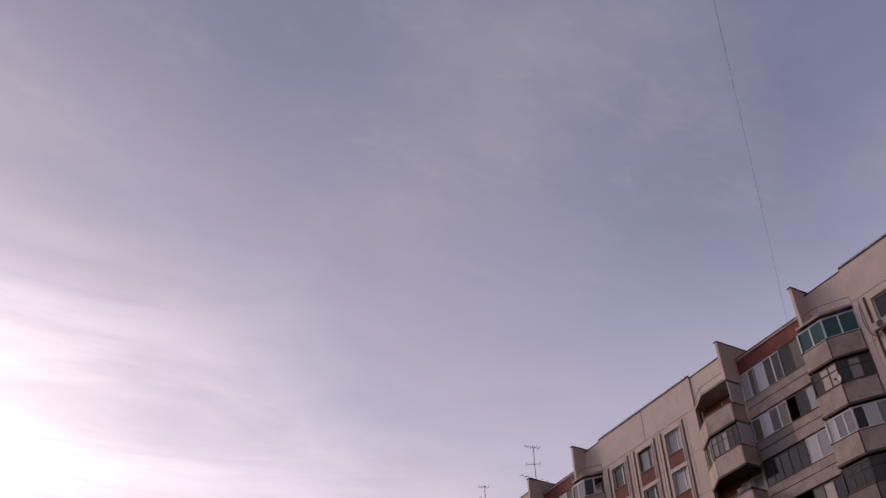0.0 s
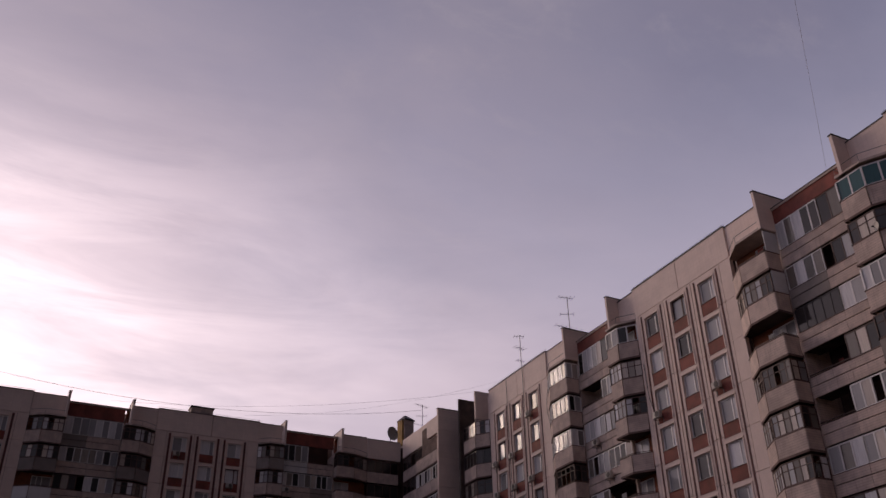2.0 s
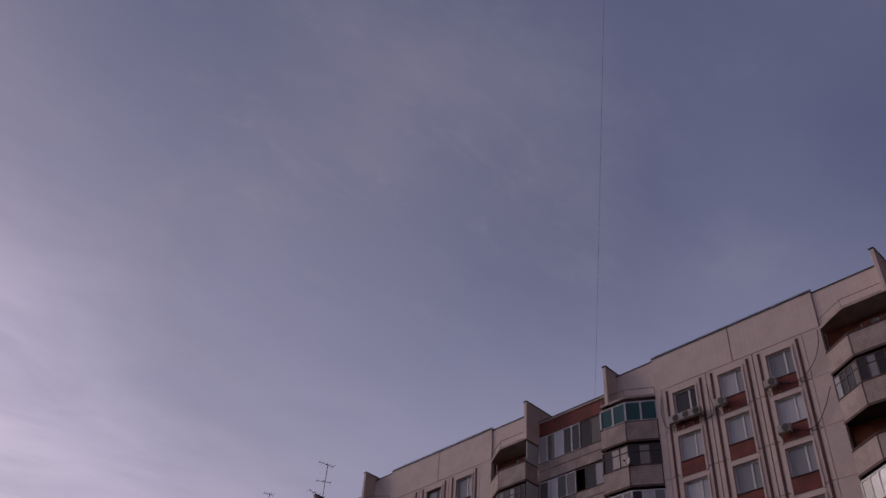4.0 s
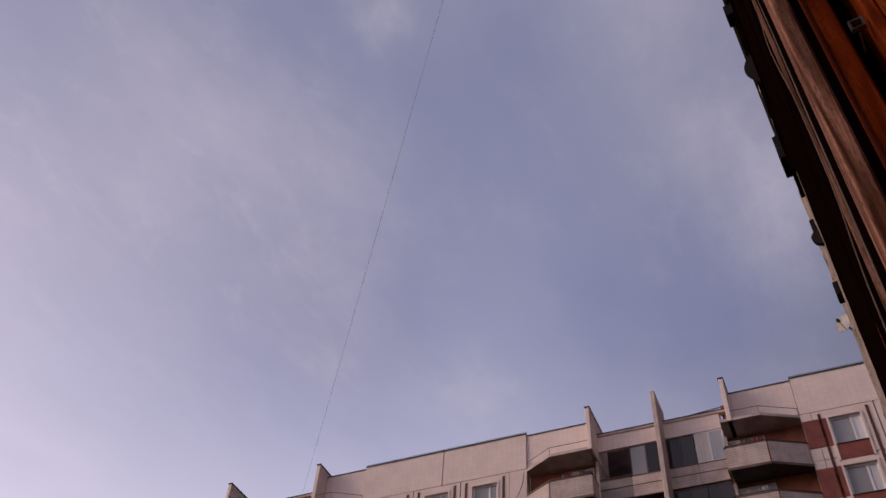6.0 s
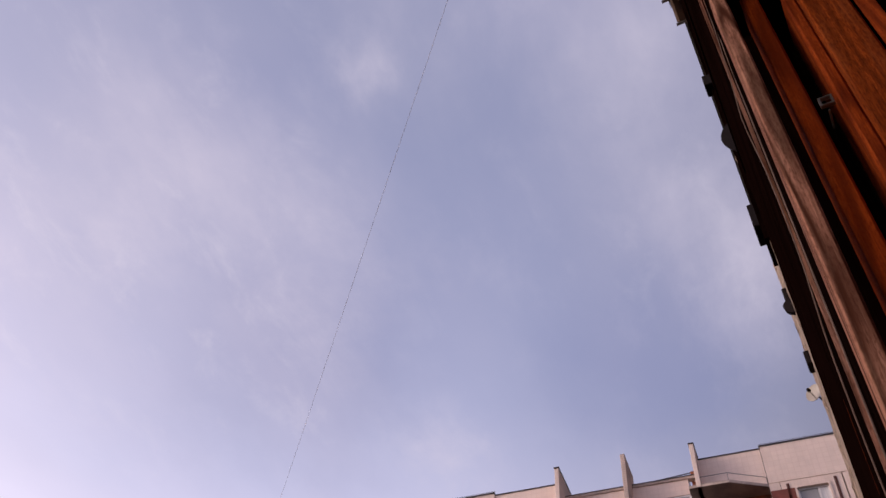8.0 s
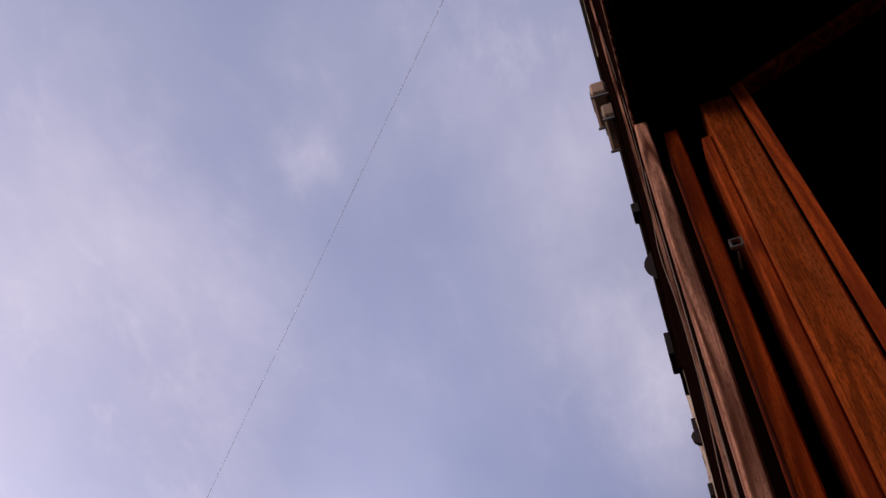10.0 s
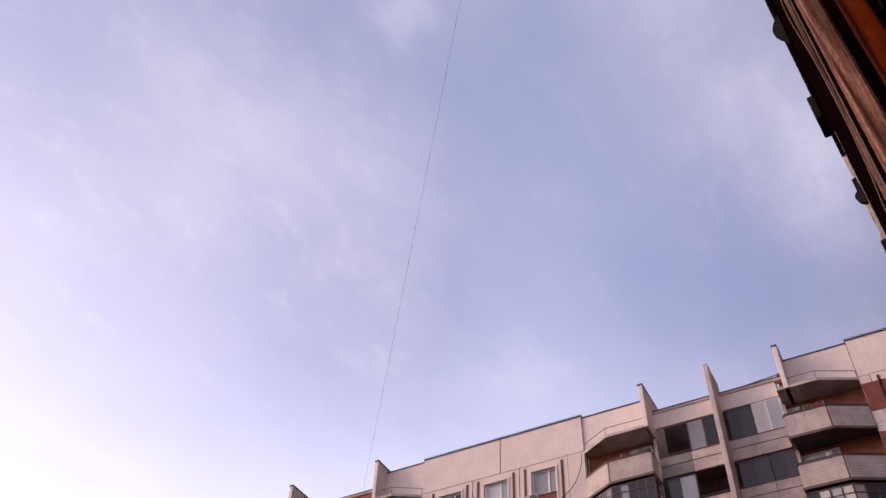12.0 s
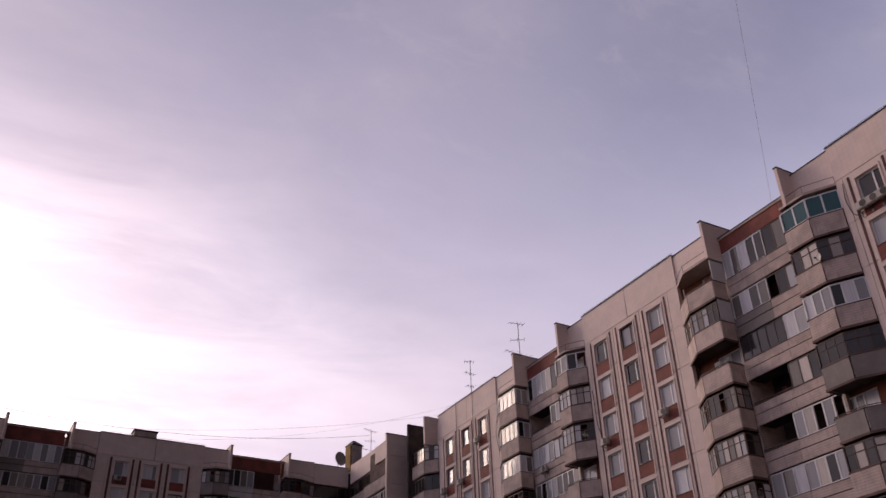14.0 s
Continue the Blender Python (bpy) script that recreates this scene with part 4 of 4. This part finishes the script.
for i, (a, c) in enumerate(((0.84, 3.2), (3.24, 6.2), (6.24, 9.4), (9.44, 13.0), (13.04, 18.0), (18.04, 25.0))):
    for k in range(-2, 10):
        z0 = -1.2 + k * FLOOR
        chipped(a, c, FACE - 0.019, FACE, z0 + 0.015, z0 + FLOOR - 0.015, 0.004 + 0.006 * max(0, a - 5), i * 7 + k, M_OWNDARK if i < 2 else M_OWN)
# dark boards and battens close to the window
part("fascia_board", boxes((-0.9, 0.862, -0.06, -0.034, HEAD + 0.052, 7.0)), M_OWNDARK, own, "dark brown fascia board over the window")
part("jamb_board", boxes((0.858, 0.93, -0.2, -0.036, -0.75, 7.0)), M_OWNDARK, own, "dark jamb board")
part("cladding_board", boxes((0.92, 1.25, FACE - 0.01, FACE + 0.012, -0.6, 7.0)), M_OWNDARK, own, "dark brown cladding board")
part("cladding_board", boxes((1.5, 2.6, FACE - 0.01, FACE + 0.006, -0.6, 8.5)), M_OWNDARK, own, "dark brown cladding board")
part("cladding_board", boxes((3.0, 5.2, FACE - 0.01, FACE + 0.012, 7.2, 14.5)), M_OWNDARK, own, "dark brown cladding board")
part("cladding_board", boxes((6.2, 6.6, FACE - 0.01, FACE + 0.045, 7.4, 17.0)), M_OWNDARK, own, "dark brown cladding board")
part("batten", boxes((0.865, 0.878, -0.027, -0.0215, -0.7, 3.9)), M_W_GREY, own, "thin weathered batten")
part("batten", boxes((0.885, 0.895, -0.036, -0.032, -0.7, 1.9)), M_W_BROWN, own, "thin brown batten")
part("casing_board", boxes((1.22, 1.34, -0.06, -0.020, -0.8, 1.11)), M_W_RED, own, "orange-brown casing board of the next window")

M_LEAD = material("grey_lead_cable", (0.20, 0.13, 0.10), 0.8, 0.2, bump=0, spec=0.1)


def wall_cable(pts, r):
    """A loose lead on the own facade, through points of (s, o, z)."""
    cu = bpy.data.curves.new("wall_cable", "CURVE")
    cu.dimensions, cu.bevel_depth, cu.bevel_resolution = "3D", r, 1
    sp = cu.splines.new("BEZIER")
    sp.bezier_points.add(len(pts) - 1)
    for b, q in zip(sp.bezier_points, pts):
        b.co = q
        b.handle_left_type = b.handle_right_type = "AUTO"
    cu.materials.append(M_LEAD)
    ob = new("wall_cable", cu)
    ob.matrix_world = m_own
    tagged(ob, "thin grey lead hanging loosely beside the wooden window", "cable", "leads on the own wall")


wall_cable([(0.86, -0.028, 2.6), (0.86, -0.032, 1.92), (0.86, -0.030, 1.7), (0.86, -0.020, 1.42), (0.86, -0.0165, 1.34), (0.86, -0.0215, 1.17), (0.86, -0.0215, 0.98), (0.86, -0.014, 0.77), (0.86, -0.018, 0.3)], 0.0011)
wall_cable([(0.85, -0.033, 2.2), (0.85, -0.034, 1.8), (0.85, -0.030, 1.45), (0.85, -0.029, 1.2), (0.85, -0.028, 0.9), (0.85, -0.026, 0.5)], 0.0013)

# window of the room, with its frame and inward casement
frame_ob = new("wooden_window")
frame_ob.matrix_world = m_own
tagged(frame_ob, "old red-brown stained wooden window with open casement", "window")


def post(name, s0, s1, o0, o1, z0, z1, mat, label="", bevel=0.003):
    return part(name, boxes((s0, s1, o0, o1, z0, z1)), mat, frame_ob, label, bevel=bevel)


ZS = -0.72
# each upright is set where its face stands; black board paints deep grooves' shade
post("outer_trim", 0.689, 0.76, -0.055, -0.031, ZS, HEAD, M_W_GREY, "weathered grey-brown outer trim")
post("outer_frame", 0.72, 0.79, -0.103, -0.078, ZS, HEAD, M_W_ORANGE, "red stained outer frame upright")
post("groove_board", 0.80, 0.857, -0.42, -0.045, ZS, HEAD, M_W_SHADE)
post("sash_edge", 0.70, 0.79, -0.1475, -0.130, ZS, HEAD - 0.10, M_W_RED, "red stained sash edge")
post("sash_stile", 0.685, 0.78, -0.2055, -0.148, ZS, HEAD, M_W_BROWN, "worn brown stained sash stile")
post("lintel_board", -0.9, 0.857, -0.42, -0.045, HEAD + 0.002, HEAD + 0.05, M_W_SHADE, "lintel board with its underside shade in the colour")
post("sill_board", -0.9, 0.83, -0.42, 0.02, ZS - 0.05, ZS - 0.002, M_W_BROWN, "weathered sill board")
post("left_frame", -0.88, -0.80, -0.25, -0.04, ZS, HEAD, M_W_RED)
post("drip_batten", -0.9, 0.70, -0.0335, -0.029, HEAD + 0.002, HEAD + 0.03, M_W_GREY, "thin pale drip batten under the fascia", 0.001)
# casement: hung at the stile, opening into the room
hinge = Vector((0.682, -0.2085, 0))
sway = math.atan2(-0.936, -0.353)
casement = new("casement")
casement.parent = frame_ob
casement.matrix_basis = Matrix.Translation(hinge) @ Matrix.Rotation(sway, 4, "Z")
def bead(name, bm, mat, label=""):
    return part(name, bm, mat, casement, label)


bead("glazing_bead", boxes((0.0, 0.021, -0.012, 0.012, ZS, HEAD)), M_W_RED, "orange-red glazing bead")
bm = boxes((0.022, 0.55, -0.012, 0.012, HEAD - 0.022, HEAD - 0.001))
bead("top_bead", bm, M_W_RED, "orange-red top bead")
bead("far_stile", boxes((0.55, 0.62, -0.03, 0.03, ZS, HEAD)), M_W_BROWN)

latch = tagged(new("window_latch"), "small worn steel latch in the window groove", "latch")
latch.matrix_world = m_own @ at(0.705, -0.116, 1.07)
bm = boxes((-0.002, 0.004, -0.009, 0.009, -0.010, -0.0075), (-0.002, 0.004, -0.009, 0.009, 0.0075, 0.010), (-0.002, 0.004, -0.009, -0.0065, -0.0075, 0.0075),
           (-0.002, 0.004, 0.0065, 0.009, -0.0075, 0.0075))
part("keeper", bm, M_BRASS, latch)
bm = bmesh.new()
rod(bm, (0.0, 0.002, -0.022), (0.03, 0.002, -0.022), 0.0014)
part("pin", bm, M_BRASS, latch)

# things on the own facade
unit = tagged(make_air_conditioner(M_AC_SHADED), "tan outdoor air conditioner on the own facade, shade in its colour")
unit.matrix_world = m_own @ at(6.3, -0.13, 14.85)
copy_thing(unit, m_own @ at(6.45, -0.24, 14.15))
M_PLATE = material("dark_plastic_dish", (0.022, 0.017, 0.018), 0.85, 0.2, spec=0.05)


def wall_disc(r, m, label):
    ob = new("wall_dish")
    bm = bmesh.new()
    bmesh.ops.create_cone(bm, cap_ends=True, segments=28, radius1=r, radius2=r * 0.9, depth=0.06)
    bmesh.ops.rotate(bm, verts=bm.verts[:], cent=(0, 0, 0), matrix=Matrix.Rotation(radians(90), 3, "Y"))
    part("disc", bm, M_PLATE, ob)
    bm = bmesh.new()
    rod(bm, (0, -0.3, 0), (0, 0, 0), 0.02)
    part("arm", bm, M_METAL, ob)
    ob.matrix_world = m
    return tagged(ob, label, "satellite dish")


wall_disc(0.46, m_own @ at(6.15, -0.36, 9.25), "dark round dish on a wall bracket of the facade")
wall_disc(0.11, m_own @ at(7.2, -0.04, 7.37), "small dark round dish on the facade")


def wall_box(s, o, z, w, d, h, mat, label):
    ob = part("wall_box", boxes((-w / 2, w / 2, -0.06, d, -h / 2, h / 2)), mat, None, bevel=0.01)
    ob.matrix_world = m_own @ at(s, o, z)
    return tagged(ob, label, "wall box", "boxes on the facade")


wall_box(6.5, 0.0, 8.02, 0.3, 0.08, 0.4, M_PLATE, "grey metal box fixed to the facade")
wall_box(6.2, 0.0, 10.7, 0.2, 0.08, 0.25, M_DARK, "dark small box fixed to the facade")
wall_box(7.6, 0.0, 7.9, 0.2, 0.03, 0.24, M_DARK, "dark small box fixed to the facade")
wall_box(9.0, 0.0, 8.2, 0.2, 0.04, 0.22, M_DARK, "dark small box fixed to the facade")
low = copy_thing(dish, m_own @ at(20.0, 0.0, 16.9) @ pose(0, 0, 0, 0, 0, 60))
tagged(low, "pale satellite dish on a bracket of the facade")


def facade_cable(pts, r=0.02):
    """A loose cable on the long block's wall, through points of (u, v, z)."""
    cu = bpy.data.curves.new("facade_cable", "CURVE")
    cu.dimensions, cu.bevel_depth, cu.bevel_resolution = "3D", r, 1
    sp = cu.splines.new("BEZIER")
    sp.bezier_points.add(len(pts) - 1)
    for b, p in zip(sp.bezier_points, pts):
        b.co = p
        b.handle_left_type = b.handle_right_type = "AUTO"
    cu.materials.append(M_WIRE)
    ob = new("facade_cable", cu)
    ob.matrix_world = m_a
    tagged(ob, "thin dark cable hanging loosely on the beige facade", "cable", "facade cables")


z0 = floor_z(0)
facade_cable([(16.9, 0.1, z0 + 0.4), (16.0, 0.1, z0 + 0.1), (15.1, 0.12, z0 + 0.5), (14.4, 0.12, z0 + 1.6), (14.2, 0.2, z0 + 2.5)])
facade_cable([(16.8, 0.1, z0 - 2.4), (15.6, 0.1, z0 - 2.7), (14.9, 0.12, z0 - 2.0), (14.3, 0.15, z0 - 0.9)])
facade_cable([(24.0, 0.05, z0 + 2.4), (24.05, 0.06, z0 + 1.0), (23.6, 0.08, z0 + 0.1), (23.0, 0.1, z0 + 0.3)])
facade_cable([(21.6, 0.1, z0 + 0.3), (21.1, 0.08, z0 - 0.1), (20.95, 0.08, z0 + 1.5), (21.0, 0.08, z0 + 2.0)])
facade_cable([(67.0, 0.06, ROOF + 0.1), (67.0, 0.06, z0 + 1.0), (66.9, 0.06, z0 - 6.0), (66.9, 0.06, z0 - 20.0)])
facade_cable([(47.4, 0.06, z0 - 1.0), (47.0, 0.1, z0 - 4.4), (46.6, 0.14, z0 - 5.0), (46.4, 0.3, z0 - 5.2)])
facade_cable([(60.1, 0.1, z0 + 1.6), (60.4, 0.1, z0 + 0.2), (60.0, 0.1, z0 - 2.0), (60.2, 0.1, z0 - 9.0)])
facade_cable([(38.1, 0.1, z0 - 13.5), (38.6, 0.12, z0 - 14.6), (38.0, 0.14, z0 - 15.5)])


def hang_clutter():
    """Folded laundry and boards kept in the open balconies of the long block."""
    rnd = random.Random(21)
    mats = [material("faded_cloth_blue", (0.16, 0.19, 0.28), 0.95, 0.2), material("faded_cloth_red", (0.35, 0.10, 0.08), 0.95, 0.2), material("old_plywood", (0.34, 0.22, 0.13), 0.85, 0.2),
            material("white_cloth", (0.7, 0.68, 0.66), 0.95, 0.08)]
    for u, k in ((10.9, 0), (11.7, 0), (11.2, 2), (34.5, 0), (35.1, 2), (34.2, 2), (2.4, 0), (1.8, 0), (2.0, 1), (26.8, 3), (51.0, 4), (34.4, 5), (29.0, 4), (31.5, 3)):
        w, h = rnd.uniform(0.25, 0.6), rnd.uniform(0.35, 0.75)
        mat = rnd.choice(mats)
        bm = bmesh.new()
        n = 8
        top, low = [], []
        for i in range(n + 1):
            x = -w / 2 + w * i / n
            y = 0.03 * math.sin(i * 1.9)
            top.append(bm.verts.new((x, y, 0))), low.append(bm.verts.new((x, y * 2.2, -h * rnd.uniform(0.95, 1.0))))
        for i in range(n):
            bm.faces.new((low[i], low[i + 1], top[i + 1], top[i]))
        bmesh.ops.solidify(bm, geom=bm.faces[:], thickness=0.015)
        ob = tagged(part("hanging_cloth", bm, mat), "folded cloth drying inside an open balcony", "laundry", "laundry on balconies")
        v = 0.35 if u not in (29.0, 31.5) else -0.6
        ob.matrix_world = place_a(u, v, floor_z(k) + 1.75)
        line = bmesh.new()
        rod(line, (-w * 0.7, 0, 0.0), (w * 0.7, 0, 0.0), 0.008, 4)
        part("drying_line", line, M_WIRE, ob)


hang_clutter()
